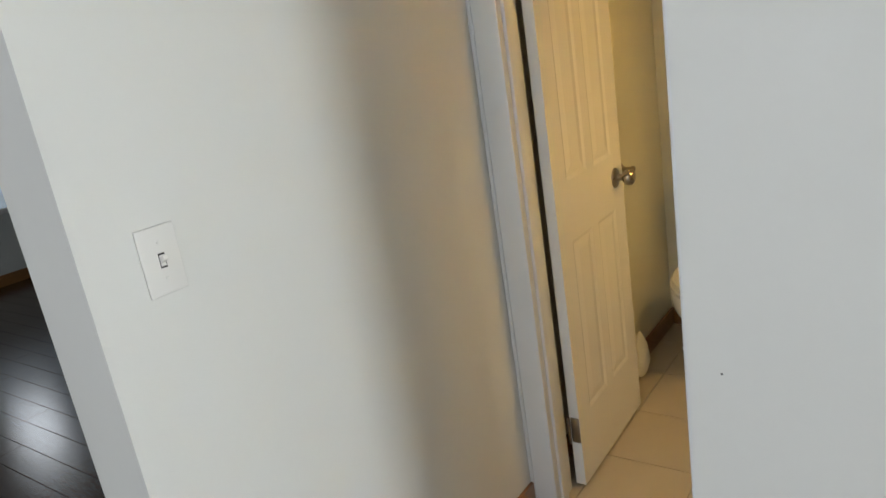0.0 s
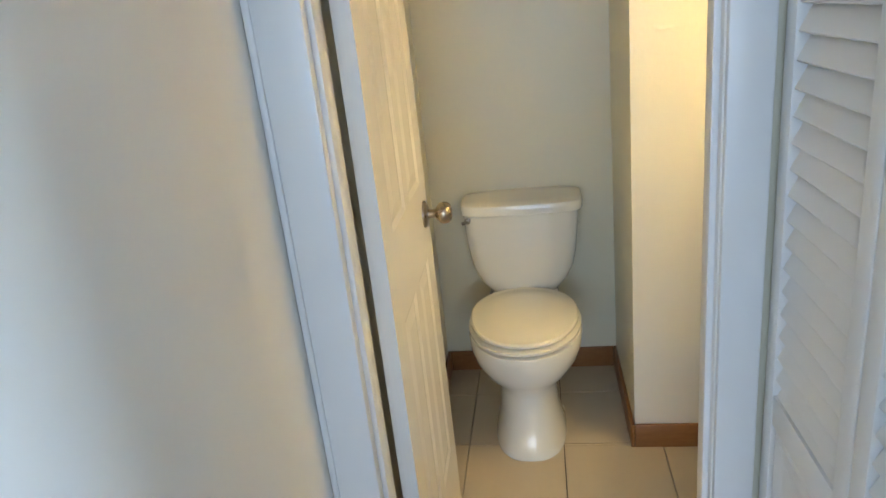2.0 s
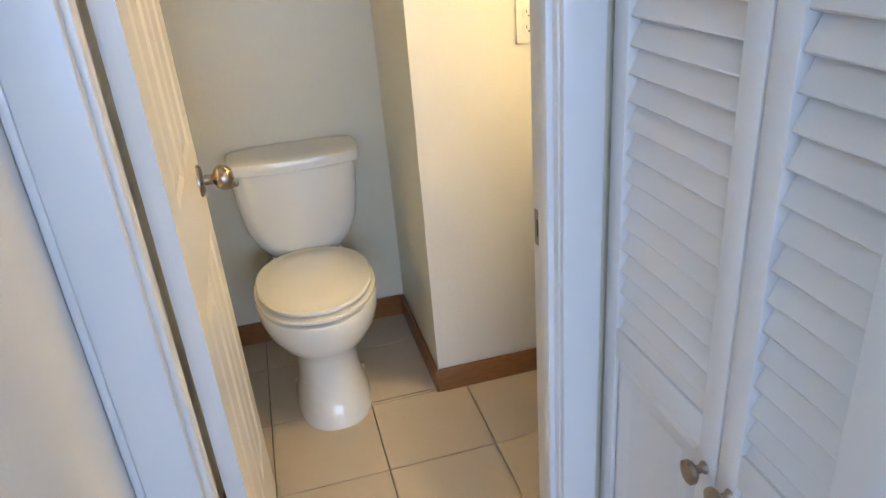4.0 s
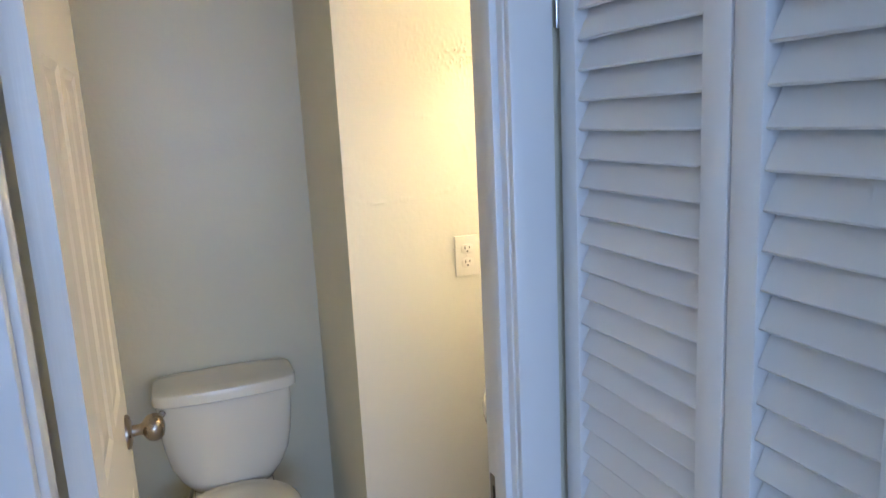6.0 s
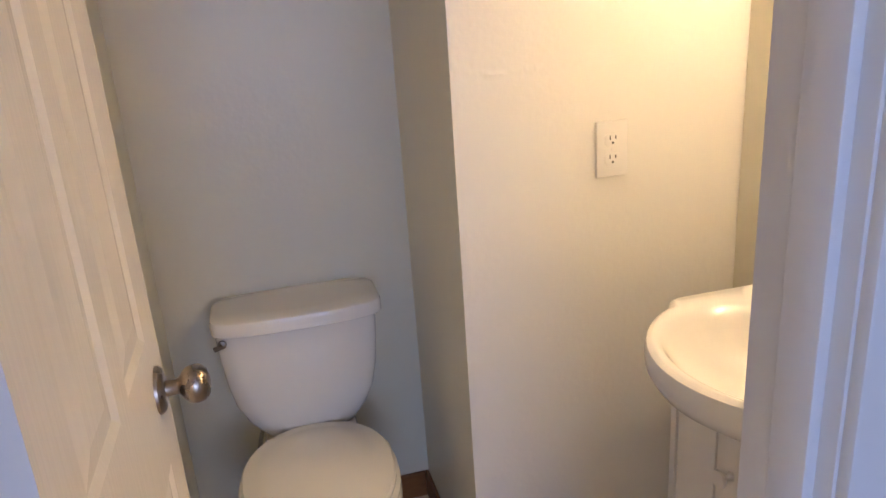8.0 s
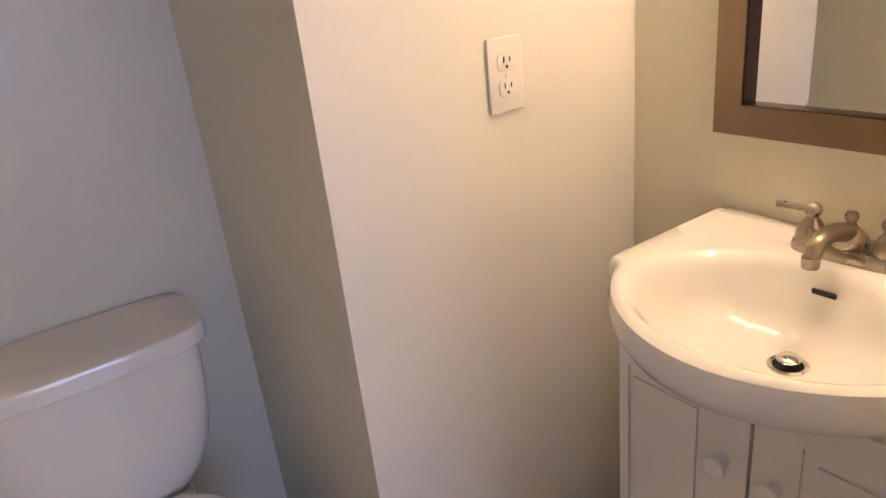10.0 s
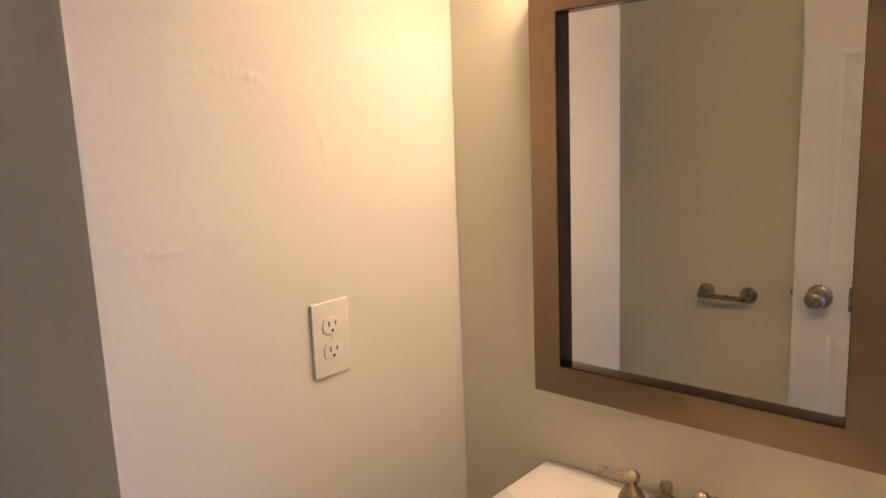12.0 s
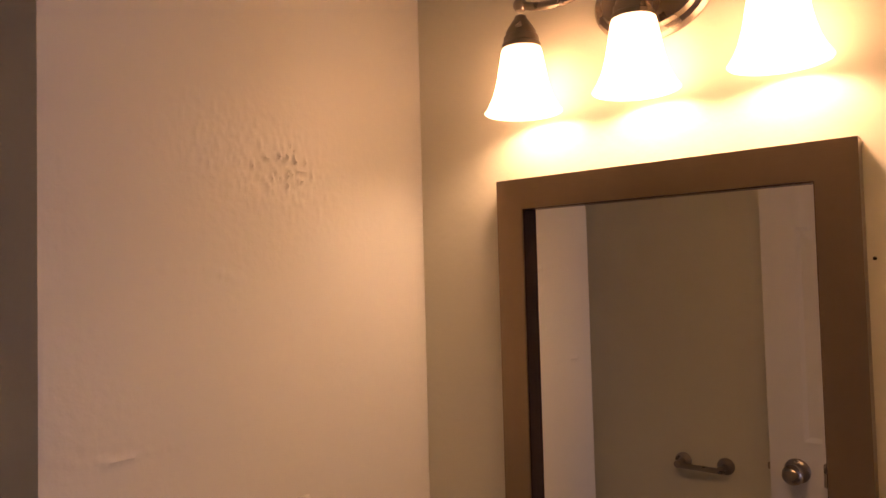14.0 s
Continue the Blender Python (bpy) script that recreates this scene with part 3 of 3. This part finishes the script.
def resample(pts, n=120):
    """Even steps round a closed outline."""
    ring = [Vector(p) for p in pts] + [Vector(pts[0])]
    total = sum((b - a).length for a, b in zip(ring, ring[1:]))
    out, need, run = [], 0.0, 0.0
    for a, b in zip(ring, ring[1:]):
        d = (b - a).length
        while len(out) < n and need <= run + d + 1e-9:
            q = a.lerp(b, (need - run) / max(d, 1e-9))
            out.append((q.x, q.y))
            need += total / n
        run += d
    return out


outer = resample(d_outline(0.253, XR - 0.001, 0.352, 0.192, 0.030))
N = len(outer)
CX, CY = 0.372, SY


def bowl_ring(rx, ry, z, cx=CX):
    """One bowl ring with as many points as the rim, matched by direction."""
    ring = []
    for x, y in outer:
        a = math.atan2((y - CY) / 0.243, (x - CX) / 0.19)
        ring.append((cx + rx * math.cos(a), CY + ry * math.sin(a), z))
    return ring


def clamp_back(ring):
    return [(min(x, XR - 0.001), y, z) for x, y, z in ring]


Z = 0.848
rings = [[(x, y, Z - 0.120) for x, y in inset(outer, 0.50, CY, 0.50)], [(x, y, Z - 0.098) for x, y in inset(outer, 0.50, CY, 0.72)], [(x, y, Z - 0.078) for x, y in inset(outer, 0.50, CY, 0.88)], [(x, y, Z - 0.062) for x, y in inset(outer, 0.50, CY, 0.955)],
         [(x, y, Z - 0.040) for x, y in inset(outer, 0.50, CY, 0.995)], [(x, y, Z - 0.020) for x, y in inset(outer, 0.50, CY, 1.0)],
         [(x, y, Z - 0.005) for x, y in inset(outer, 0.50, CY, 0.987)], [(x, y, Z) for x, y in inset(outer, 0.50, CY, 0.962)]]
rings = [clamp_back(r) for r in rings]
rings += [bowl_ring(0.159, 0.202, Z + 0.0005), bowl_ring(0.153, 0.193, Z - 0.002), bowl_ring(0.147, 0.184, Z - 0.008), bowl_ring(0.141, 0.175, Z - 0.018), bowl_ring(0.134, 0.165, Z - 0.034, 0.376), bowl_ring(0.124, 0.152, Z - 0.054, 0.381),
          bowl_ring(0.106, 0.130, Z - 0.078, 0.390), bowl_ring(0.070, 0.085, Z - 0.097, 0.402), bowl_ring(0.040, 0.046, Z - 0.1035, 0.409)]
body = loft(rings, close_top=True, close_bot=True)
part("bowl", body, SINKM, basin)
part("backsplash_lip", box(XR - 0.024, XR - 0.0015, SY - 0.23, SY + 0.23, Z - 0.008, Z + 0.0025, 0.004, 3), SINKM, basin)
ovf = box(-0.003, 0.003, -0.017, 0.017, -0.0045, 0.0045, 0.0028)
ovf.transform(pose(0.5025, SY - 0.003, Z - 0.034, 0, -18, 0))
part("overflow_slot", ovf, DARKM, basin, "dark overflow slot")
drain = part("drain", lathe([(0.0200, 0.0), (0.0255, 0.0), (0.0262, 0.002), (0.0235, 0.0042), (0.0205, 0.003)], 28, "z", (0.410, SY - 0.010, Z - 0.1035), caps=False), CHROME, basin, "chrome drain ring")
part("drain_well", lathe([(0.0005, 0.0005), (0.0195, 0.0005), (0.0195, 0.0015), (0.0005, 0.0015)], 24, "z", (0.410, SY - 0.010, Z - 0.1035)), DARKM, drain)
part("stopper", lathe([(0.0005, 0.002), (0.005, 0.002), (0.005, 0.009), (0.0155, 0.010), (0.016, 0.012), (0.013, 0.0145), (0.0005, 0.0160)], 24, "z", (0.410, SY - 0.010, Z - 0.1035)), CHROME, drain, "chrome pop-up stopper")

cabinet = thing("vanity_cabinet", "white bow-fronted vanity cabinet with two panelled doors", "cabinet")
cab = d_outline(0.244, XR - 0.003, 0.384, 0.374, 0.012)
part("body", loft([[(x, y, z) for x, y in cab] for z in (0.09, Z - 0.112)]), CABM, cabinet)
for s in (1, -1):
    part("side_panel", box(0.384, XR - 0.004, SY + s * 0.244 - 0.006 - s * 0.006, SY + s * 0.244 + 0.006 - s * 0.006, Z - 0.1118, Z - 0.060, 0.001), CABM, cabinet)
part("plinth", loft([[(x, y, z) for x, y in inset(cab, 0.637, CY, 0.93)] for z in (0.0, 0.091)]), CABM, cabinet)


def bow_at(a, off):
    half, side, front, ear = 0.244, 0.384, 0.374, 0.012
    return (side - 0.006 - (side - 0.006 - front) * math.sin(a) ** 1.5 - off, SY + (half - ear) * math.cos(a))


def bow_slab(a0, a1, z0, z1, off0, off1, n=12):
    bm = bmesh.new()
    cols = []
    for k in range(n + 1):
        a = a0 + (a1 - a0) * k / n
        i, o = bow_at(a, off0), bow_at(a, off1)
        cols.append([bm.verts.new((*i, z0)), bm.verts.new((*o, z0)), bm.verts.new((*o, z1)), bm.verts.new((*i, z1))])
    for c, d in zip(cols, cols[1:]):
        for k in range(4):
            bm.faces.new((c[k], d[k], d[(k + 1) % 4], c[(k + 1) % 4]))
    bm.faces.new(cols[0])
    bm.faces.new(cols[-1])
    return bm


for a0, a1, kn in ((0.14, math.pi / 2 - 0.012, -1), (math.pi / 2 + 0.012, math.pi - 0.14, 1)):
    cd = part("door", bow_slab(a0, a1, 0.11, Z - 0.120, 0.001, 0.014), CABM, cabinet)
    w = a1 - a0
    for s0, s1 in ((a0, a0 + 0.2 * w), (a1 - 0.2 * w, a1)):
        part("door_stile", bow_slab(s0, s1, 0.11, Z - 0.120, 0.0135, 0.020, 5), CABM, cd)
    for z0, z1 in ((0.11, 0.165), (Z - 0.175, Z - 0.120)):
        part("door_rail", bow_slab(a0 + 0.2 * w, a1 - 0.2 * w, z0, z1, 0.0135, 0.0198, 8), CABM, cd)
    part("door_field", bow_slab(a0 + 0.26 * w, a1 - 0.26 * w, 0.185, Z - 0.195, 0.0135, 0.0185, 8), CABM, cd)
    ka = a1 - 0.11 * w if kn < 0 else a0 + 0.11 * w
    kx, ky = bow_at(ka, 0.020)
    small_knob(cd, ky, 0.592, CABM, "round white knob", kx, 1.0)

tap = thing("tap", "brushed nickel centreset tap with two lever handles", "faucet")
BX, BZ = 0.560, Z + 0.0005
bm = loft([[(BX + (rx * math.copysign(abs(math.cos(a)) ** 0.7, math.cos(a))), SY + ry * math.copysign(abs(math.sin(a)) ** 0.55, math.sin(a)), BZ + z) for a in (2 * math.pi * k / 36 for k in range(36))]
           for rx, ry, z in ((0.026, 0.074, 0.0), (0.0265, 0.075, 0.003), (0.0255, 0.0735, 0.014), (0.022, 0.069, 0.0185), (0.012, 0.058, 0.019))])
part("base_plate", bm, NICK, tap)
spout = part("spout", tube([(BX, SY, BZ + 0.034), (BX - 0.022, SY, BZ + 0.044), (BX - 0.056, SY, BZ + 0.052), (BX - 0.086, SY, BZ + 0.047), (BX - 0.098, SY, BZ + 0.030)], 0.0140, 18, 0.0105), NICK, tap)
part("aerator", lathe([(0.0005, 0), (0.0105, 0), (0.0115, 0.002), (0.0118, 0.016), (0.0005, 0.016)], 20, "z", (BX - 0.0985, SY, BZ + 0.018)), NICK, spout)
part("spout_body", lathe([(0.0235, 0.017), (0.0245, 0.022), (0.0235, 0.031), (0.0175, 0.039), (0.0095, 0.045), (0.0062, 0.051), (0.0062, 0.053), (0.0088, 0.057), (0.0092, 0.061), (0.0070, 0.066), (0.0005, 0.068)], 26, "z", (BX + 0.002, SY, BZ)), NICK, tap)
for s, away in ((1, -0.12), (-1, 0.42)):
    hy = SY + s * 0.051
    h = part("handle", lathe([(0.0200, 0.017), (0.0208, 0.020), (0.0190, 0.030), (0.0135, 0.041), (0.0080, 0.047), (0.0075, 0.050), (0.0100, 0.053), (0.0120, 0.058), (0.0115, 0.063), (0.0075, 0.068), (0.0005, 0.070)], 26, "z", (BX, hy, BZ)), NICK, tap)
    dirv = Vector((away, s, 0.0)).normalized()
    base = Vector((BX, hy, BZ + 0.0595))
    lever = part("lever", tube([base + dirv * 0.009, base + dirv * 0.018, base + dirv * 0.034, base + dirv * 0.050], 0.0038, 14, 0.0058), NICK, h)
    part("lever_collar", tube([base + dirv * 0.017, base + dirv * 0.0185, base + dirv * 0.020], 0.0053, 14), NICK, lever)

# ---- mirror ----
mirror = thing("mirror", "rectangular wall mirror in a wide bronze metal frame", "mirror")
MY0, MY1, MZ0, MZ1, MW, MXF, MXG = -0.683, -0.180, 0.983, 1.631, 0.047, 0.611, 0.631


def mitred(y0, y1, z0, z1, w, xf, xb):
    """Four mitred bars."""
    o = [(y0, z0), (y1, z0), (y1, z1), (y0, z1)]
    i = [(y0 + w, z0 + w), (y1 - w, z0 + w), (y1 - w, z1 - w), (y0 + w, z1 - w)]
    bars = []
    for k in range(4):
        a, b, c, d = o[k], o[(k + 1) % 4], i[(k + 1) % 4], i[k]
        bm = bmesh.new()
        f = [bm.verts.new((xf, *p)) for p in (a, b, c, d)]
        r = [bm.verts.new((xb, *p)) for p in (a, b, c, d)]
        bm.faces.new(f)
        bm.faces.new(r[::-1])
        for j in range(4):
            bm.faces.new((f[j], f[(j + 1) % 4], r[(j + 1) % 4], r[j]))
        bars.append(bm)
    return bars


for bm in mitred(MY0, MY1, MZ0, MZ1, MW, MXF, XR - 0.001):
    part("frame_bar", bm, FRAMEM, mirror, smooth=False)
for bm in mitred(MY0 + MW - 0.001, MY1 - MW + 0.001, MZ0 + MW - 0.001, MZ1 - MW + 0.001, 0.0025, MXF + 0.003, XR - 0.002):
    part("inner_lip", bm, LIPM, mirror, "inner lip of frame metal with its dark reflection painted in", smooth=False)
gy0, gy1, gz0, gz1 = MY0 + MW - 0.004, MY1 - MW + 0.004, MZ0 + MW - 0.004, MZ1 - MW + 0.004
# silvering lifted by a hair towards the rim, as a bevelled border shows it
bm = box(MXG, MXG + 0.004, gy0, gy1, gz0, gz1)
face = min(bm.faces, key=lambda f: f.calc_center_median().x)
bmesh.ops.inset_individual(bm, faces=[face], thickness=0.017)
for v in face.verts:
    v.co.x += 0.00045
part("glass", bm, MIRROR, mirror, "silvered mirror glass with a bevelled border", smooth=False)
nail = thing("nail", "small dark nail head in sage painted plaster", "nail")
part("nail_head", lathe([(0.0005, 0), (0.0022, 0), (0.0022, 0.002), (0.0005, 0.003)], 10, "-x", (XR, -0.6905, 1.490)), DARKM, nail)
nail2 = thing("nail", "small dark nail head in white painted plaster", "nail")
part("nail_head", lathe([(0.0005, 0), (0.0019, 0), (0.0014, 0.001), (0.0005, 0.0014)], 10, "-y", (0.122, -1.602, 0.915)), DARKM, nail2)

# ---- vanity light ----
light = thing("vanity_light", "brushed nickel three-bulb vanity light with alabaster glass bells, lit", "wall lamp")
LZ = 1.868


def plate_ring(rx, rz, x):
    return [(x, SY - 0.008 + rx * math.cos(a), LZ + rz * math.sin(a)) for a in (2 * math.pi * k / 48 for k in range(48))]


part("back_plate", loft([plate_ring(0.086, 0.062, XR - 0.001), plate_ring(0.087, 0.063, XR - 0.006), plate_ring(0.082, 0.058, XR - 0.012), plate_ring(0.074, 0.050, XR - 0.013), plate_ring(0.070, 0.046, XR - 0.019), plate_ring(0.02, 0.012, XR - 0.021)]), NICK, light)
LX2 = 0.568
for by in BULB_Y:
    d = by - (SY - 0.008)
    if abs(d) < 0.02:
        pts = [(XR - 0.018, by, LZ + 0.01), (0.60, by, LZ + 0.022), (LX2 + 0.01, by, LZ + 0.030), (LX2, by, LZ + 0.018)]
    else:
        pts = [(XR - 0.018, SY - 0.008 + d * 0.15, LZ), (0.600, SY - 0.008 + d * 0.35, LZ + 0.022), (0.580, SY - 0.008 + d * 0.62, LZ + 0.008), (0.572, SY - 0.008 + d * 0.84, LZ + 0.008), (LX2, by, LZ + 0.016)]
    part("arm", tube(pts, 0.0062, 14), NICK, light)
    part("finial", lathe([(0.0005, 0.0), (0.007, 0.001), (0.0105, 0.007), (0.0105, 0.012), (0.007, 0.018), (0.0005, 0.020)], 18, "z", (LX2, by, LZ + 0.006)), NICK, light)
    part("cup", lathe([(0.0005, 0.052), (0.008, 0.052), (0.011, 0.046), (0.018, 0.036), (0.0225, 0.028), (0.0225, 0.022), (0.026, 0.020), (0.0265, 0.011), (0.029, 0.009), (0.029, 0.0), (0.0005, 0.0)], 28, "z", (LX2, by, 1.815)), NICK, light)
    prof = [(0.024, 0.104), (0.0275, 0.100), (0.030, 0.092), (0.034, 0.070), (0.0385, 0.045), (0.0445, 0.024), (0.052, 0.008), (0.0575, 0.0)]
    inner = [(r - 0.003, h + 0.0005) for r, h in prof[::-1]]
    sh = part("shade", lathe(prof + inner, 36, "z", (LX2, by, 1.722), caps=False), SHADEM, light, "frosted alabaster glass bell")
    part("bulb", lathe([(0.0005, -0.012), (0.010, -0.009), (0.016, 0.0), (0.0165, 0.008), (0.012, 0.022), (0.009, 0.034), (0.0005, 0.036)], 20, "z", (LX2, by, 1.798)), BULBM, sh, "glowing warm bulb")

# ---- electrical plates ----
outlet = thing("outlet", "white duplex electrical outlet on the wall", "outlet")
OX, OZ = 0.3285, 1.1125
part("cover_plate", box(OX - 0.035, OX + 0.035, -0.0065, -0.0005, OZ - 0.057, OZ + 0.057, 0.0022, 3), PLATE, outlet)
for s in (1, -1):
    z = OZ + s * 0.0195
    ring = lambda y, k: [(OX + 0.0172 * k * max(-1, min(1, 1.12 * math.cos(a))), y, z + 0.0142 * k * max(-0.86, min(0.86, math.sin(a))) * 1.1) for a in (2 * math.pi * j / 32 for j in range(32))]
    r = part("receptacle", loft([ring(-0.006, 1.0), ring(-0.0085, 1.0), ring(-0.0088, 0.95)]), PLATE, outlet)
    for dx, hh in ((-0.0063, 0.0042), (0.0063, 0.0034)):
        part("slot", box(OX + dx - 0.0011, OX + dx + 0.0011, -0.0092, -0.0086, z + 0.004 - hh, z + 0.004 + hh), DARKM, r)
    part("ground_hole", lathe([(0.0005, 0), (0.0025, 0), (0.0025, 0.0006), (0.0005, 0.0007)], 12, "-y", (OX, -0.0086, z - 0.0068)), DARKM, r)
part("screw", lathe([(0.0005, 0), (0.003, 0), (0.0025, 0.0012), (0.0005, 0.0014)], 12, "-y", (OX, -0.0065, OZ)), PLATE, outlet)

switch = thing("light_switch", "white toggle light switch plate on the wall", "light switch")
WY, WZ, WX = -1.960, 1.176, -0.652
part("cover_plate", box(WX + 0.0005, WX + 0.0065, WY - 0.035, WY + 0.035, WZ - 0.057, WZ + 0.057, 0.0022, 3), PLATE, switch)
part("toggle_recess", box(WX + 0.006, WX + 0.0070, WY - 0.0058, WY + 0.0058, WZ - 0.0125, WZ + 0.0125), DARKM, switch, "dark slot round the toggle")
tg = box(0, 0.014, -0.0042, 0.0042, -0.0045, 0.0045, 0.0015)
tg.transform(pose(WX + 0.0055, WY, WZ, 0, -28, 0))
part("toggle", tg, PLATE, switch)
part("toggle_base", box(WX + 0.006, WX + 0.0078, WY - 0.0046, WY + 0.0046, WZ - 0.0095, WZ + 0.0095, 0.0006), PLATE, switch)
for s in (1, -1):
    part("screw", lathe([(0.0005, 0), (0.0032, 0), (0.0026, 0.0012), (0.0005, 0.0014)], 12, "x", (WX + 0.0064, WY, WZ + s * 0.0302)), PLATE, switch)

# ---- paper holder on the far bathroom wall ----
tp = thing("paper_holder", "empty bronze toilet paper holder on the wall", "paper holder")
TZ = 0.870
for y in (-0.107, 0.025):
    post = part("post", lathe([(0.0005, 0), (0.026, 0), (0.026, 0.005), (0.020, 0.010), (0.012, 0.016), (0.0095, 0.030), (0.0105, 0.046), (0.0125, 0.052), (0.011, 0.060), (0.0005, 0.064)], 24, "x", (XL, y, TZ)), NICK, tp)
part("roller", lathe([(0.0005, -0.060), (0.0075, -0.060), (0.0085, -0.045), (0.0085, 0.045), (0.0075, 0.060), (0.0005, 0.060)], 18, "y", (XL + 0.053, -0.041, TZ - 0.004)), NICK, tp)

# ---- daylight windows, and one added over the living-room fill lamp ----
def window(name, x, y0, y1, z0, z1):
    w = tagged(new(name), "white framed window full of daylight", "window", kind="structure")
    for a in ((y0, y0 + 0.05, z0, z1), (y1 - 0.05, y1, z0, z1), (y0 + 0.05, y1 - 0.05, z0, z0 + 0.05), (y0 + 0.05, y1 - 0.05, z1 - 0.05, z1), (y0 + 0.05, y1 - 0.05, (z0 + z1) / 2 - 0.02, (z0 + z1) / 2 + 0.02)):
        part("window_frame", box(x, x + 0.06, *a, 0.003), TRIM, w)
    return w


wf = window("window_2", -6.40, -0.55, 0.55, 0.62, 2.0)
part("pane", box(-6.395, -6.385, -0.5, 0.5, 0.67, 1.95), PANEM, wf, "faintly glowing pane")
# unseen window with glowing panes, added only to cover the south fill lamp
ws = tagged(new("added_window"), "added white framed wide window covering an unseen fill lamp", "window", kind="structure")
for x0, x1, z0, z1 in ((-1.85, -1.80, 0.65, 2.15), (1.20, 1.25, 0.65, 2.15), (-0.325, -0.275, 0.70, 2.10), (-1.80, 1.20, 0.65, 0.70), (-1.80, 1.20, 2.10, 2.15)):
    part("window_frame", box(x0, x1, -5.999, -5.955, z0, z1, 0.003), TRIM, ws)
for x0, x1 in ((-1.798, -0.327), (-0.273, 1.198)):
    part("pane", box(x0, x1, -5.995, -5.985, 0.702, 2.098), PANEM, ws, "faintly glowing pane")
window("window_1", 3.03, -2.45, -1.604, 0.4, 2.1)

# ---- floors: tiles and boards ----
TS, TG = 0.3125, 0.003
X_GRID, Y_GRID = -0.2255, -0.300
tile_meshes = {}
floor_ob = bpy.data.objects["floor"]


def slab(name, x0, x1, y0, y1, material, top=0.0, thick=0.011, bev=0.0012):
    key = (name, material.name, round(x1 - x0, 4), round(y1 - y0, 4))
    if key not in tile_meshes:
        w, h = x1 - x0, y1 - y0
        b = bev
        me = bpy.data.meshes.new(name)
        vs = [(0, 0, -thick), (w, 0, -thick), (w, h, -thick), (0, h, -thick), (0, 0, -b), (w, 0, -b), (w, h, -b), (0, h, -b), (b, b, 0), (w - b, b, 0), (w - b, h - b, 0), (b, h - b, 0)]
        fs = [(0, 1, 5, 4), (1, 2, 6, 5), (2, 3, 7, 6), (3, 0, 4, 7), (4, 5, 9, 8), (5, 6, 10, 9), (6, 7, 11, 10), (7, 4, 8, 11), (8, 9, 10, 11)]
        me.from_pydata(vs, [], fs)
        me.materials.append(material)
        tile_meshes[key] = me
    o = new(name, tile_meshes[key])
    o.location = (x0, y0, top)
    o.parent = floor_ob
    return o


for i in range(-3, 4):
    for j in range(-3, 4):
        x0, y0 = X_GRID + i * TS + TG / 2, Y_GRID + j * TS + TG / 2
        x1, y1 = x0 + TS - TG, y0 + TS - TG
        x0, x1, y0, y1 = max(x0, XL + 0.001), min(x1, XR - 0.001), max(y0, YH - 0.003), min(y1, YB - 0.001)
        if x1 - x0 < 0.01 or y1 - y0 < 0.01:
            continue
        if y0 >= -0.006:
            x1 = min(x1, -0.001)
        elif y1 > 0 and x1 > 0:
            if x0 < 0:
                slab("tile", x0, -0.001, -0.0005, y1, TILE)
            y1 = -0.001
        if x1 - x0 > 0.01 and y1 - y0 > 0.01:
            slab("tile", x0, x1, y0, y1, TILE)

BW, BL = 0.125, 1.2
row = 0
y = YH - 0.051
while y > -6.0:
    off = (row * 0.47) % BL
    x = -0.651 if y > -2.09 else -6.4
    xe = 0.60 if y > -1.6 else 3.0
    x += 0 if y > -2.09 else -off
    y0 = y - BW
    while x < xe:
        xa, xb = max(x, -6.4), min(x + BL - 0.001, xe)
        if xb - xa > 0.02:
            slab("plank", xa, xb, y0 + 0.0008, y, OAKF if y > -1.6 else LAMI)
        x += BL
    y, row = y0, row + 1
y = 3.0
while y > -2.09:
    off = (row * 0.47) % BL
    x = -6.4 - off
    while x < -0.86:
        xa, xb = max(x, -6.4), min(x + BL - 0.001, -0.956 if y > -0.95 else -0.816)
        if xb - xa > 0.02 and xa < xb:
            slab("plank", xa, xb, max(y - BW, -2.09) + 0.0008, y, LAMI)
        x += BL
    y, row = y - BW, row + 1
